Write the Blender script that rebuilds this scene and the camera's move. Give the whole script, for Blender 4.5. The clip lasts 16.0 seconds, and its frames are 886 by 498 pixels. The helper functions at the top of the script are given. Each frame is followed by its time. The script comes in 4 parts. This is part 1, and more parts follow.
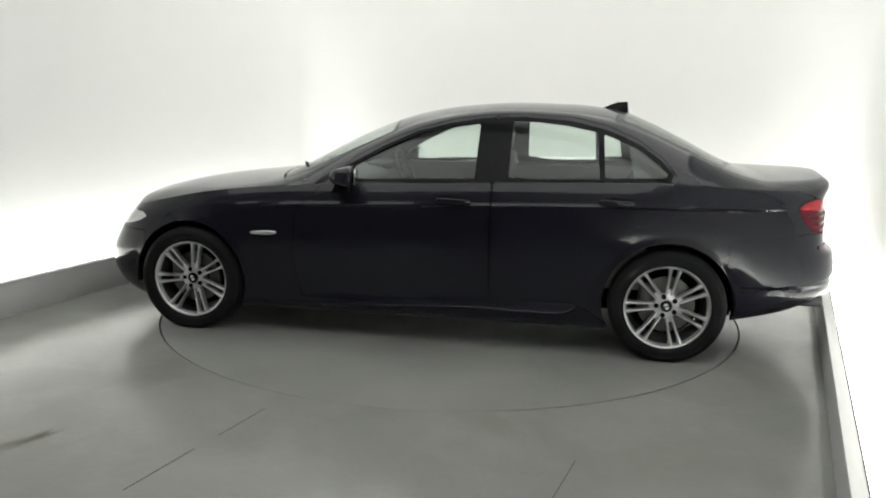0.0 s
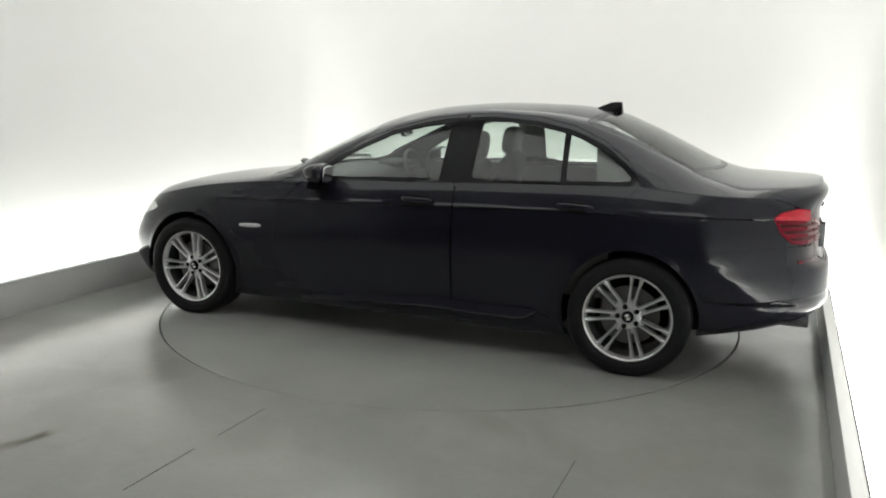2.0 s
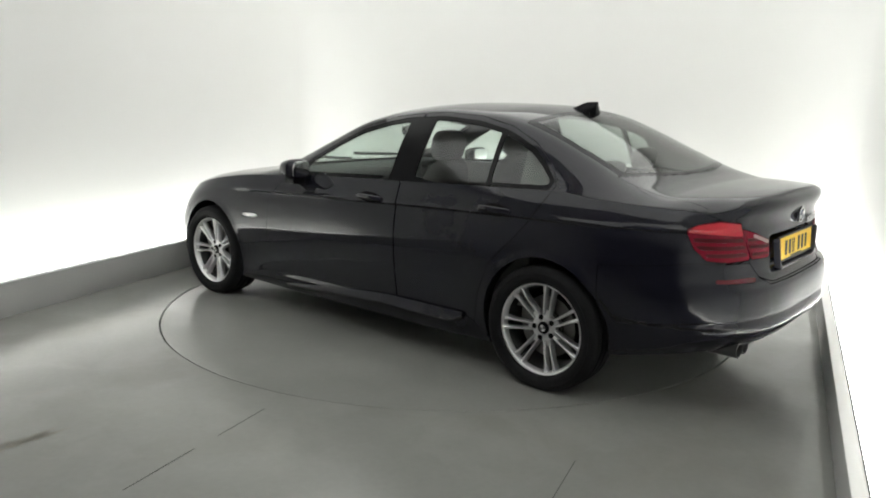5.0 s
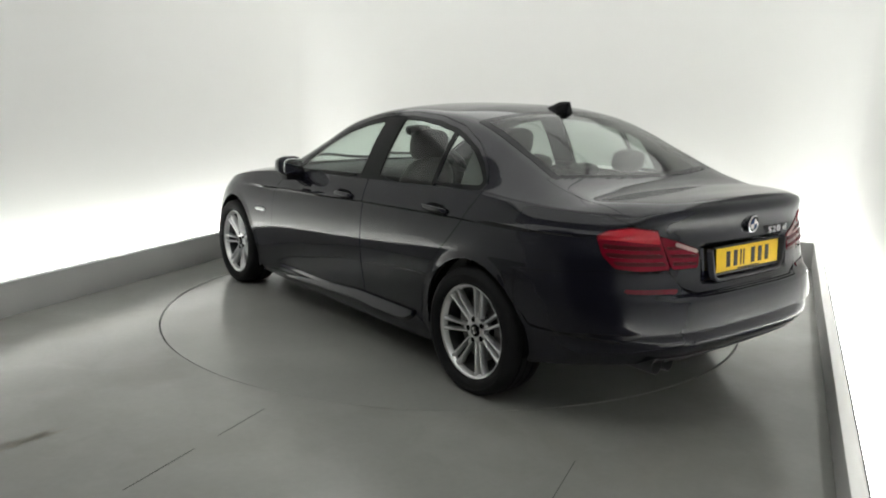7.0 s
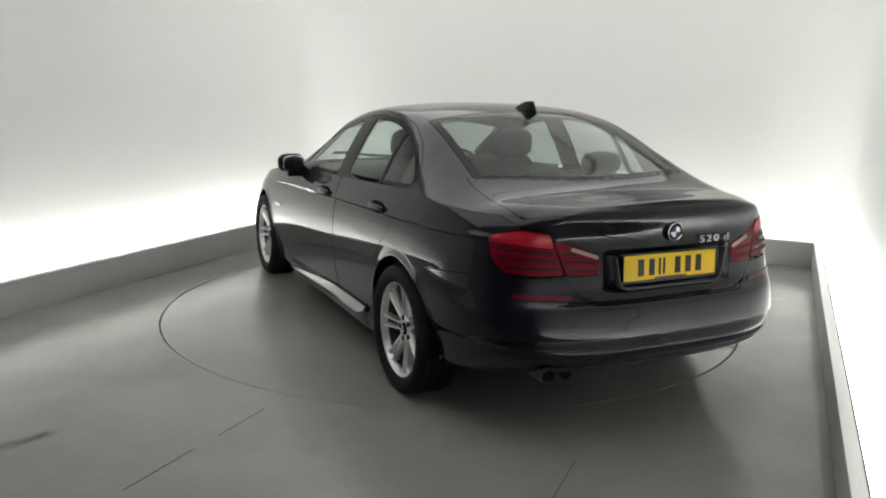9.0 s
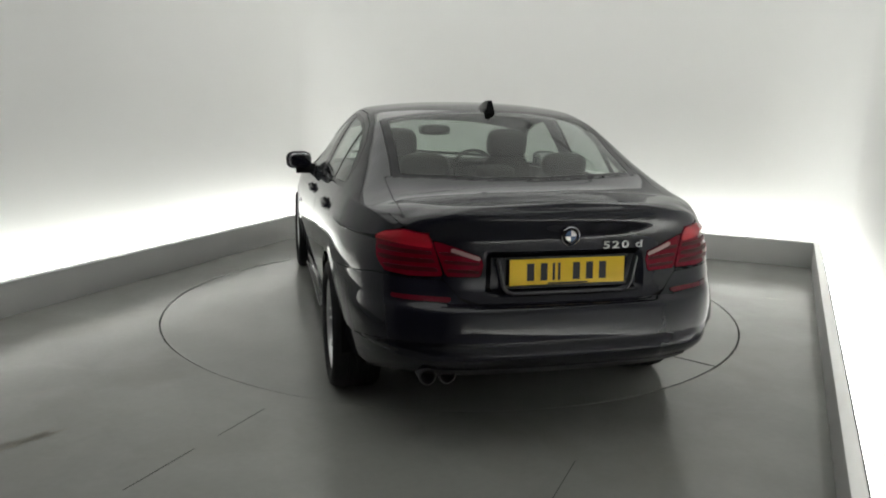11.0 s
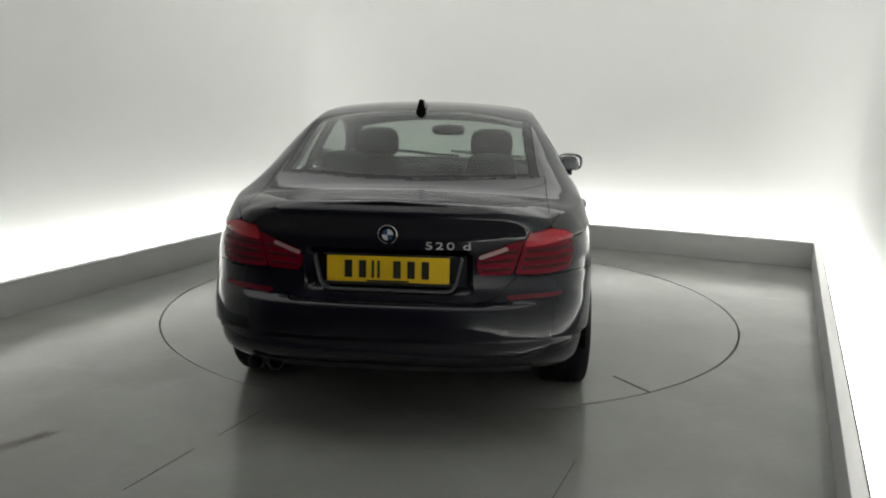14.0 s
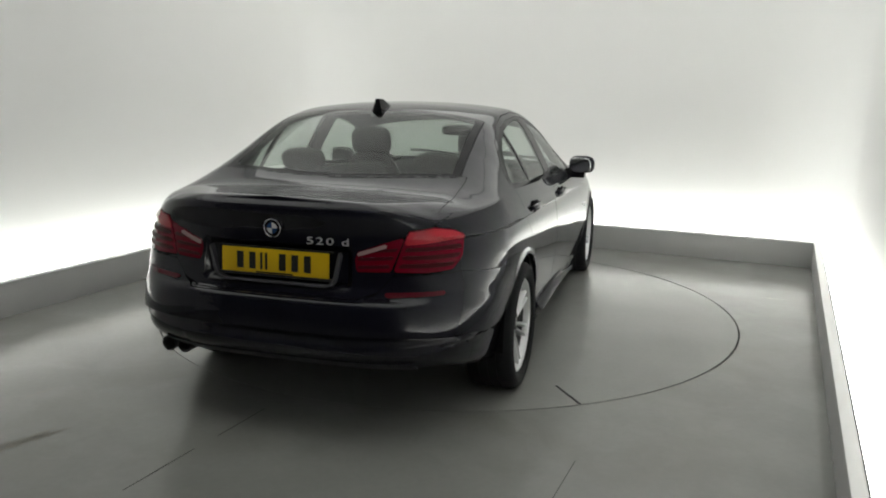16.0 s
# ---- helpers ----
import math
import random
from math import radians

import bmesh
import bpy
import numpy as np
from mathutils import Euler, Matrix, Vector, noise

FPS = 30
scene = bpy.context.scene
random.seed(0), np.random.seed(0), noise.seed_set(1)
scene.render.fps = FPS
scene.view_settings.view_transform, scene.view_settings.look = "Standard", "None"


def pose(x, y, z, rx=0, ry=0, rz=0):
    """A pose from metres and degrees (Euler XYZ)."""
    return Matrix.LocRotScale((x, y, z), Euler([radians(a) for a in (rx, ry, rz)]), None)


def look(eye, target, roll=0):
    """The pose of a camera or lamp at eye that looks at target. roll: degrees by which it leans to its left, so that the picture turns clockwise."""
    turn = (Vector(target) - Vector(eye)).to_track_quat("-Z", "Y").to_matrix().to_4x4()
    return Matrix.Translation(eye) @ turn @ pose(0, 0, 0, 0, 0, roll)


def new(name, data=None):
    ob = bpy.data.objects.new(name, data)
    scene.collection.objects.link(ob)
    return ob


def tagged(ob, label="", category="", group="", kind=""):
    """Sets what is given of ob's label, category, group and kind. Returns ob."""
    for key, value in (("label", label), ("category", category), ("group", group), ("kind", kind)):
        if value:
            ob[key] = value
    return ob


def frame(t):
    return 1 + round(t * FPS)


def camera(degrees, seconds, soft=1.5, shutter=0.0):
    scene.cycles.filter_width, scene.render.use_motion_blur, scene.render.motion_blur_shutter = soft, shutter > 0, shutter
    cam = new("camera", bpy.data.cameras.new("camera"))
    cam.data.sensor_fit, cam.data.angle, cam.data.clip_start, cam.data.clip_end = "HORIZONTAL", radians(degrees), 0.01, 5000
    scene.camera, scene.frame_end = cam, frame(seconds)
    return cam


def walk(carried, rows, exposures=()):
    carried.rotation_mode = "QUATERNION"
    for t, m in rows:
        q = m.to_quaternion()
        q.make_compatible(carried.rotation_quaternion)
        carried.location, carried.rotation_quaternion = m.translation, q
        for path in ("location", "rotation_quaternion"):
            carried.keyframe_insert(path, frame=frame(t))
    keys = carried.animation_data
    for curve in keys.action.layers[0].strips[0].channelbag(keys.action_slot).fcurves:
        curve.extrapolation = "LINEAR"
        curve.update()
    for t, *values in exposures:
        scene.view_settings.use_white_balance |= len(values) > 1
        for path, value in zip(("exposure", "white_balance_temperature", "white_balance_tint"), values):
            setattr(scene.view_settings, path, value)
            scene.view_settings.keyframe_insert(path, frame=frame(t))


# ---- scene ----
# ---- camera ----
EYE = (0.0, -5.569, 1.514)
cam = camera(59.52, 16.0, soft=1.9)
CAM_POSE = look(EYE, (EYE[0] - 0.00885, EYE[1] + 0.98065, EYE[2] - 0.19553), roll=0.928)
walk(cam, [(0.0, CAM_POSE), (16.0, CAM_POSE)], exposures=[(0.0, 0.72), (4.0, 0.68), (7.0, 0.48), (9.0, 0.33), (11.5, 0.06), (12.5, 0.02), (13.5, 0.1), (14.0, 0.18), (16.0, 0.24)])

# ---- light ----
world = bpy.data.worlds.new("world")
scene.world = world
world.use_nodes = True
world.node_tree.nodes["Background"].inputs[0].default_value = (0.012, 0.012, 0.013, 1)
world.node_tree.nodes["Background"].inputs[1].default_value = 1.0

ROOM = pose(0, 0, 0, 0, 0, -23.2)
SIDE, BACK, FRONT = 2.495, 2.625, -7.2
KERB_H, KERB_T, TROUGH = 0.23, 0.05, 0.27


# ---- materials ----
def material(name, base, rough=0.5, metal=0.0, spec=0.5, coat=0.0, emission=None, strength=0.0, transmission=0.0, ior=1.45):
    m = bpy.data.materials.new(name)
    m.use_nodes = True
    b = m.node_tree.nodes["Principled BSDF"]
    b.inputs["Base Color"].default_value = (*base, 1)
    b.inputs["Roughness"].default_value = rough
    b.inputs["Metallic"].default_value = metal
    b.inputs["Specular IOR Level"].default_value = spec
    b.inputs["Coat Weight"].default_value = coat
    b.inputs["Coat Roughness"].default_value = 0.03
    b.inputs["Transmission Weight"].default_value = transmission
    b.inputs["IOR"].default_value = ior
    if emission:
        b.inputs["Emission Color"].default_value = (*emission, 1)
        b.inputs["Emission Strength"].default_value = strength
    return m


def noisy(m, scale, low, high, detail=4.0, bump=0.0, rough_range=None, grain=0.15):
    """Two-scale variation of colour, with an optional fine bump and uneven gloss."""
    n, l = m.node_tree.nodes, m.node_tree.links
    b = n["Principled BSDF"]
    tc = n.new("ShaderNodeTexCoord")

    mp = n.new("ShaderNodeMapping")
    mp.inputs["Location"].default_value, mp.inputs["Rotation"].default_value = (3.13, 1.71, 0.37), (0.31, 0.22, 0.4)
    l.new(tc.outputs["Object"], mp.inputs[0])

    def cloud(size, rich):
        t = n.new("ShaderNodeTexNoise")
        t.inputs["Scale"].default_value, t.inputs["Detail"].default_value = size, rich
        l.new(mp.outputs[0], t.inputs["Vector"])
        return t.outputs[0]

    def sum_of(x, k, y):
        s = n.new("ShaderNodeMath")
        s.operation = "MULTIPLY_ADD"
        l.new(x, s.inputs[0])
        s.inputs[1].default_value = k
        if isinstance(y, float):
            s.inputs[2].default_value = y
        else:
            l.new(y, s.inputs[2])
        return s.outputs[0]

    big, fine = cloud(scale, detail), cloud(scale * 40, 3)
    both = sum_of(fine, grain, sum_of(big, 1.0 - grain, 0.0))
    mix = n.new("ShaderNodeMix")
    mix.data_type = "RGBA"
    mix.inputs[6].default_value, mix.inputs[7].default_value = (*low, 1), (*high, 1)
    l.new(both, mix.inputs[0])
    l.new(mix.outputs[2], b.inputs["Base Color"])
    if rough_range:
        l.new(sum_of(big, rough_range[1] - rough_range[0], float(rough_range[0])), b.inputs["Roughness"])
    if bump:
        bp = n.new("ShaderNodeBump")
        bp.inputs["Strength"].default_value, bp.inputs["Distance"].default_value = bump, 0.002
        l.new(fine, bp.inputs["Height"])
        l.new(bp.outputs[0], b.inputs["Normal"])
    return m


FLOOR = noisy(material("floor_paint", (0.2, 0.2, 0.19), 0.3, spec=0.5), 0.8, (0.155, 0.157, 0.147), (0.32, 0.323, 0.304), bump=0.03, rough_range=(0.16, 0.23))


def stained(m, size, tint, amount):
    """Uneven worn patches with soft broken edges over the paint."""
    n, l = m.node_tree.nodes, m.node_tree.links
    b = n["Principled BSDF"]
    under = b.inputs["Base Color"].links[0].from_socket
    tc, t, r, k, mix = n.new("ShaderNodeTexCoord"), n.new("ShaderNodeTexNoise"), n.new("ShaderNodeValToRGB"), n.new("ShaderNodeMath"), n.new("ShaderNodeMix")
    l.new(tc.outputs["Object"], t.inputs["Vector"])
    t.inputs["Scale"].default_value, t.inputs["Detail"].default_value, t.inputs["Distortion"].default_value = size, 9.0, 0.6
    r.color_ramp.elements[0].position, r.color_ramp.elements[1].position = 0.50, 0.66
    l.new(t.outputs[0], r.inputs[0])
    k.operation = "MULTIPLY"
    k.inputs[1].default_value = amount
    l.new(r.outputs[0], k.inputs[0])
    mix.data_type = "RGBA"
    l.new(k.outputs[0], mix.inputs[0])
    l.new(under, mix.inputs[6])
    mix.inputs[7].default_value = (*tint, 1)
    l.new(mix.outputs[2], b.inputs["Base Color"])
    return m


stained(FLOOR, 1.3, (0.165, 0.155, 0.13), 0.26)
stained(FLOOR, 2.9, (0.33, 0.33, 0.315), 0.16)
DISC = noisy(material("disc_paint", (0.2, 0.2, 0.19), 0.3, spec=0.5), 1.0, (0.166, 0.168, 0.158), (0.31, 0.313, 0.294), bump=0.03, rough_range=(0.16, 0.23))
WALL = noisy(material("wall_paint", (0.8, 0.8, 0.79), 0.7, spec=0.2), 0.7, (0.79, 0.79, 0.78), (0.83, 0.83, 0.815))
KERB = noisy(material("kerb_paint", (0.6, 0.6, 0.59), 0.55, spec=0.3), 2.0, (0.38, 0.38, 0.375), (0.48, 0.48, 0.47), bump=0.05)
DARK_WALL = noisy(material("dark_end", (0.02, 0.02, 0.02), 0.9, spec=0.1), 2.0, (0.015, 0.015, 0.016), (0.03, 0.03, 0.03))
STRIP = material("light_strip", (1, 1, 1), 0.5, emission=(0.985, 1.0, 0.955), strength=15.5)
# even glow of the fill panels added overhead
FILL_PANEL = material("ceiling_fill_glow", (1, 1, 1), 0.5, emission=(0.985, 1.0, 0.955), strength=0.70)
JOINT = material("joint_grey", (0.055, 0.055, 0.05), 0.7)
# dark metal; on the rim barrels its darkness stands for shade
BARREL = material("rim_barrel_dark", (0.06, 0.06, 0.062), 0.45, metal=0.6)
SEAM = material("seam_dark", (0.015, 0.015, 0.015), 0.8)

PAINT = noisy(material("car_paint", (0.006, 0.006, 0.011), 0.45, metal=0.0, spec=0.02, coat=0.8), 3.0, (0.0076, 0.0076, 0.0130), (0.0096, 0.0096, 0.0158))
BLACK_PLASTIC = noisy(material("black_plastic", (0.012, 0.012, 0.013), 0.45), 8, (0.010, 0.010, 0.011), (0.016, 0.016, 0.017))
GLOSS_BLACK = material("gloss_black", (0.004, 0.004, 0.005), 0.22, spec=0.1, coat=0.08)
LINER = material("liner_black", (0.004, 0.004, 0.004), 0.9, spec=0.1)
RUBBER = noisy(material("tyre_rubber", (0.009, 0.009, 0.010), 0.7, spec=0.18), 12, (0.007, 0.007, 0.008), (0.013, 0.013, 0.014), bump=0.1)
ALLOY = noisy(material("alloy_silver", (0.72, 0.72, 0.73), 0.33, metal=0.85), 6, (0.56, 0.56, 0.57), (0.73, 0.73, 0.74), rough_range=(0.29, 0.38))
CHROME = material("chrome", (0.8, 0.8, 0.82), 0.08, metal=1.0)
STEEL = noisy(material("disc_steel", (0.18, 0.18, 0.18), 0.35, metal=1.0), 9, (0.10, 0.10, 0.10), (0.17, 0.165, 0.16))


def glass_material(name, tint, mirror=0.06):
    """Thin tinted glass: see-through with a Fresnel gloss."""
    m = bpy.data.materials.new(name)
    m.use_nodes = True
    n, l = m.node_tree.nodes, m.node_tree.links
    n.clear()
    out = n.new("ShaderNodeOutputMaterial")
    tr = n.new("ShaderNodeBsdfTransparent")
    tr.inputs[0].default_value = (*tint, 1)
    gl = n.new("ShaderNodeBsdfGlossy")
    gl.inputs["Roughness"].default_value = 0.02
    lw = n.new("ShaderNodeLayerWeight")
    lw.inputs[0].default_value = 0.5
    pw = n.new("ShaderNodeMath")
    pw.operation = "POWER"
    pw.inputs[1].default_value = 5.0
    l.new(lw.outputs["Facing"], pw.inputs[0])
    fr = n.new("ShaderNodeMath")
    fr.operation = "MULTIPLY_ADD"
    fr.inputs[1].default_value, fr.inputs[2].default_value = 1.0 - mirror, mirror
    l.new(pw.outputs[0], fr.inputs[0])
    mx = n.new("ShaderNodeMixShader")
    l.new(fr.outputs[0], mx.inputs[0])
    l.new(tr.outputs[0], mx.inputs[1])
    l.new(gl.outputs[0], mx.inputs[2])
    l.new(mx.outputs[0], out.inputs[0])
    return m


GLASS = glass_material("tinted_glass", (0.80, 0.87, 0.83))
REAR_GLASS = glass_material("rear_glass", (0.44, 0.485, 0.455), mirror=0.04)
LENS_RED = noisy(material("red_lens", (0.15, 0.002, 0.014), 0.20, spec=0.15, coat=0.30), 9, (0.11, 0.0015, 0.010), (0.19, 0.003, 0.018))
LENS_CLEAR = glass_material("clear_lens", (0.9, 0.9, 0.9))


# ---- mesh helpers ----
def mesh_object(name, verts, faces, mat, parent=None, label="", smooth=40, matrix=None):
    me = bpy.data.meshes.new(name)
    me.from_pydata([tuple(map(float, v)) for v in verts], [], [tuple(f) for f in faces])
    me.materials.append(mat)
    me.validate()
    if smooth:
        me.shade_smooth()
        me.set_sharp_from_angle(angle=radians(smooth))
    ob = new(name, me)
    if parent is not None:
        ob.parent = parent
    if matrix is not None:
        ob.matrix_basis = matrix
    if label:
        ob["label"] = label
    return ob


def part(name, bm, mat, parent, label="", smooth=40, matrix=None):
    me = bpy.data.meshes.new(name)
    bmesh.ops.recalc_face_normals(bm, faces=bm.faces)
    bm.to_mesh(me)
    bm.free()
    me.materials.append(mat)
    if smooth:
        me.shade_smooth()
        me.set_sharp_from_angle(angle=radians(smooth))
    ob = new(name, me)
    if parent is not None:
        ob.parent = parent
    if matrix is not None:
        ob.matrix_basis = matrix
    if label:
        ob["label"] = label
    return ob


def add_box(bm, lo, hi, bevel=0.0, m=None):
    """A bevelled box between two corners."""
    c = [(a + b) / 2 for a, b in zip(lo, hi)]
    s = [b - a for a, b in zip(lo, hi)]
    r = bmesh.ops.create_cube(bm, size=1, matrix=Matrix.Translation(c) @ Matrix.Diagonal((*s, 1)))
    vs = r["verts"]
    if bevel:
        es = list({e for v in vs for e in v.link_edges})
        g = bmesh.ops.bevel(bm, geom=es, offset=bevel, segments=2, profile=0.6, affect="EDGES")
        vs = list({v for f in g["faces"] for v in f.verts} | {v for v in vs if v.is_valid})
    if m is not None:
        bmesh.ops.transform(bm, matrix=m, verts=[v for v in vs if v.is_valid])
    return vs


def lathe(bm, profile, steps=48, m=None, closed=False):
    """Turn (radius, height) points about the y axis."""
    rings = []
    for k in range(steps):
        a = 2 * math.pi * k / steps
        ring = [bm.verts.new((r * math.cos(a), h, r * math.sin(a))) for r, h in profile]
        rings.append(ring)
    n = len(profile)
    for k in range(steps):
        a, b = rings[k], rings[(k + 1) % steps]
        for i in range(n if closed else n - 1):
            j = (i + 1) % n
            bm.faces.new((a[i], b[i], b[j], a[j]))
    vs = [v for r in rings for v in r]
    if m is not None:
        bmesh.ops.transform(bm, matrix=m, verts=vs)
    return vs


def prism(bm, outline, lo, hi, axis="y", bevel=0.0, m=None):
    """A prism over a 2D outline between two heights along an axis."""
    def at(p, h):
        return {"y": (p[0], h, p[1]), "z": (p[0], p[1], h), "x": (h, p[0], p[1])}[axis]
    a = [bm.verts.new(at(p, lo)) for p in outline]
    b = [bm.verts.new(at(p, hi)) for p in outline]
    fs = [bm.faces.new(a), bm.faces.new(b[::-1])]
    n = len(outline)
    for i in range(n):
        fs.append(bm.faces.new((a[i], b[i], b[(i + 1) % n], a[(i + 1) % n])))
    vs = a + b
    if bevel:
        es = list({e for f in fs for e in f.edges})
        g = bmesh.ops.bevel(bm, geom=es, offset=bevel, segments=2, profile=0.6, affect="EDGES")
        vs = list({v for f in g["faces"] for v in f.verts} | {v for v in vs if v.is_valid})
    if m is not None:
        bmesh.ops.transform(bm, matrix=m, verts=[v for v in vs if v.is_valid])
    return vs


# ---- the studio ----
def curtain_wall(name, plan, top=3.2, label="", mat=WALL):
    """An upright wall of some thickness along a plan line, in the room's space."""
    bm = bmesh.new()
    pts = [Vector((*p, 0)) for p in plan]
    n = len(pts)
    rows = []
    for i, p in enumerate(pts):
        t = (pts[min(i + 1, n - 1)] - pts[max(i - 1, 0)]).normalized()
        nrm = Vector((-t.y, t.x, 0))
        rows.append((p, p + nrm * 0.1))
    for h0, h1 in [(0.0, top)]:
        g = [[bm.verts.new((a.x, a.y, z)) for a in row for z in (h0, h1)] for row in rows]
        for i in range(n - 1):
            a, b = g[i], g[i + 1]
            bm.faces.new((a[0], b[0], b[1], a[1]))
            bm.faces.new((a[2], a[3], b[3], b[2]))
            bm.faces.new((a[1], b[1], b[3], a[3]))
            bm.faces.new((a[0], a[2], b[2], b[0]))
        for a in (g[0], g[-1]):
            bm.faces.new((a[0], a[1], a[3], a[2]))
    ob = part(name, bm, mat, None, smooth=50, matrix=ROOM)
    return tagged(ob, label, "wall", kind="structure")


def arc(cx, cy, r, a0, a1, n=24):
    return [(cx + r * math.cos(radians(a0 + (a1 - a0) * k / n)), cy + r * math.sin(radians(a0 + (a1 - a0) * k / n))) for k in range(n + 1)]


WX, WY, WR = SIDE + TROUGH, BACK + TROUGH, 0.7
curtain_wall("wall_west", [(-WX, FRONT), (-WX, WY - WR)], label="smooth white studio wall washed by hidden lights")
curtain_wall("wall_north", arc(-WX + WR, WY - WR, WR, 180, 90) + arc(WX - WR, WY - WR, WR, 90, 0), label="smooth white studio back wall with rounded corners")
curtain_wall("wall_east", [(WX, WY - WR), (WX, FRONT)], label="smooth white studio wall washed by hidden lights")
# unseen dark end, added so the car's near side reflects darkness
curtain_wall("unseen_end_wall", [(WX + 0.1, FRONT), (-WX - 0.1, FRONT)], label="unseen dark wall added behind the camera for dark reflections", mat=DARK_WALL)

DISC_R = 2.027
bm = bmesh.new()
# floor sheet with a round opening for the turntable
# (the gap closes up towards the front)
ring = []
for k in range(128):
    a = 2 * math.pi * k / 128
    r = DISC_R - 0.0085 * min(1.0, max(0.0, (math.cos(a - radians(-88.0)) - 0.74) / 0.15))
    ring.append(bm.verts.new((r * math.cos(a), r * math.sin(a), 0)))
outer = []
for k in range(128):
    a = 2 * math.pi * k / 128
    c, s = math.cos(a), math.sin(a)
    t = 9.0 / max(abs(c), abs(s))
    outer.append(bm.verts.new((t * c, t * s, 0)))
for k in range(128):
    j = (k + 1) % 128
    bm.faces.new((ring[k], outer[k], outer[j], ring[j]))
low = [bm.verts.new((v.co.x, v.co.y, -0.05)) for v in ring]
for k in range(128):
    j = (k + 1) % 128
    bm.faces.new((ring[k], ring[j], low[j], low[k]))
floor = tagged(part("floor", bm, FLOOR, None, smooth=0, matrix=ROOM), "glossy grey painted concrete studio floor with worn marks", "floor", kind="structure")

bm = bmesh.new()
add_box(bm, (-WX, FRONT, 3.2), (WX, WY, 3.3))
tagged(part("ceiling", bm, WALL, None, smooth=0, matrix=ROOM), "plain white studio ceiling above the turntable", "ceiling", kind="structure")


def kerb(name, lo, hi):
    bm = bmesh.new()
    add_box(bm, lo, hi, 0.006)
    return tagged(part(name, bm, KERB, None, matrix=ROOM), "low painted grey kerb board hiding a light trough", "kerb", kind="structure")


kerb("kerb_west", (-SIDE - KERB_T, FRONT + 2, 0), (-SIDE, BACK, KERB_H))
kerb("kerb_east", (SIDE, FRONT + 2, 0), (SIDE + KERB_T, BACK, KERB_H))
kerb("kerb_north", (-SIDE - KERB_T, BACK, 0), (SIDE + KERB_T, BACK + KERB_T, KERB_H))


# white boards added on the kerbs: trough light on their tops, put into colour
LIT_TOP = noisy(material("lit_kerb_top", (0.8, 0.8, 0.79), 0.4, spec=0.4), 3.0, (0.76, 0.76, 0.75), (0.84, 0.84, 0.83))
for k, (lo, hi) in enumerate((((-SIDE - KERB_T - 0.002, FRONT + 2, KERB_H), (-SIDE + 0.003, BACK, KERB_H + 0.012)), ((SIDE - 0.003, FRONT + 2, KERB_H), (SIDE + KERB_T + 0.002, BACK, KERB_H + 0.012)), ((-SIDE - KERB_T, BACK - 0.003, KERB_H), (SIDE + KERB_T, BACK + KERB_T + 0.002, KERB_H + 0.012)))):
    bm = bmesh.new()
    add_box(bm, lo, hi, 0.005)
    tagged(part(("lit_top_west", "lit_top_east", "lit_top_north")[k], bm, LIT_TOP, None, matrix=ROOM), "white board added along the kerb for its brightly lit top", "capping", kind="structure")


def strip_light(lo, hi, mat=STRIP, label="long white light strip lying in the trough behind the kerb"):
    root = new("strip_light")
    root.matrix_basis = ROOM @ Matrix.Translation([(a + b) / 2 for a, b in zip(lo, hi)])
    h = [(b - a) / 2 for a, b in zip(lo, hi)]
    bm = bmesh.new()
    add_box(bm, (-h[0], -h[1], 0.0), (h[0], h[1], h[2]), 0.004)
    part("tube", bm, mat, root, "glowing white diffuser")
    bm = bmesh.new()
    add_box(bm, (-h[0] - 0.01, -h[1] - 0.01, -h[2]), (h[0] + 0.01, h[1] + 0.01, -0.002))
    part("housing", bm, ALLOY, root)
    return tagged(root, label, "light strip", group="trough lights")


def edging(lo, hi):
    bm = bmesh.new()
    add_box(bm, lo, hi, 0.001)
    return tagged(part("trim", bm, STEEL, None, matrix=ROOM), "thin grey metal edging along the kerb top", "edging", kind="structure")


edging((SIDE + KERB_T + 0.003, FRONT + 2, KERB_H - 0.02), (SIDE + KERB_T + 0.009, BACK - 0.9, KERB_H + 0.014))
q = 0.12
strip_light((-SIDE - q - 0.05, -2.3, 0.0), (-SIDE - q + 0.05, BACK - 0.45, 0.1))
strip_light((SIDE + q - 0.05, FRONT + 2, 0.0), (SIDE + q + 0.05, BACK - 0.1, 0.1))
strip_light((-SIDE + 0.45, BACK + q - 0.05, 0.0), (SIDE, BACK + q + 0.05, 0.1))


# unseen panel, added overhead to fill in light on floor and walls
def ceiling_fill(x0, y0, x1, y1):
    root = new("ceiling_fill")
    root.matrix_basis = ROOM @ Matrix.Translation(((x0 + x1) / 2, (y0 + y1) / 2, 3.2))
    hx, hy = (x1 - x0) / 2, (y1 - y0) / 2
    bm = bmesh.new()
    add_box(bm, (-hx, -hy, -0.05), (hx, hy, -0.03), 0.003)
    part("diffuser", bm, FILL_PANEL, root, "glowing white diffuser")
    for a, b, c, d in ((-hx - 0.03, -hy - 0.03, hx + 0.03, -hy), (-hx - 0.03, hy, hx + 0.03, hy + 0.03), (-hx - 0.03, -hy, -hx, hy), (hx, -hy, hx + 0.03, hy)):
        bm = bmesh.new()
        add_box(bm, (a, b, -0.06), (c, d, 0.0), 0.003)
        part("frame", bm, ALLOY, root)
    return tagged(root, "unseen wide white glowing panel added under the ceiling as fill", "ceiling light", group="ceiling lights")


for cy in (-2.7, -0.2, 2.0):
    ceiling_fill(-2.4, cy - 1.1, 2.4, cy + (1.1 if cy < 1 else 0.7))

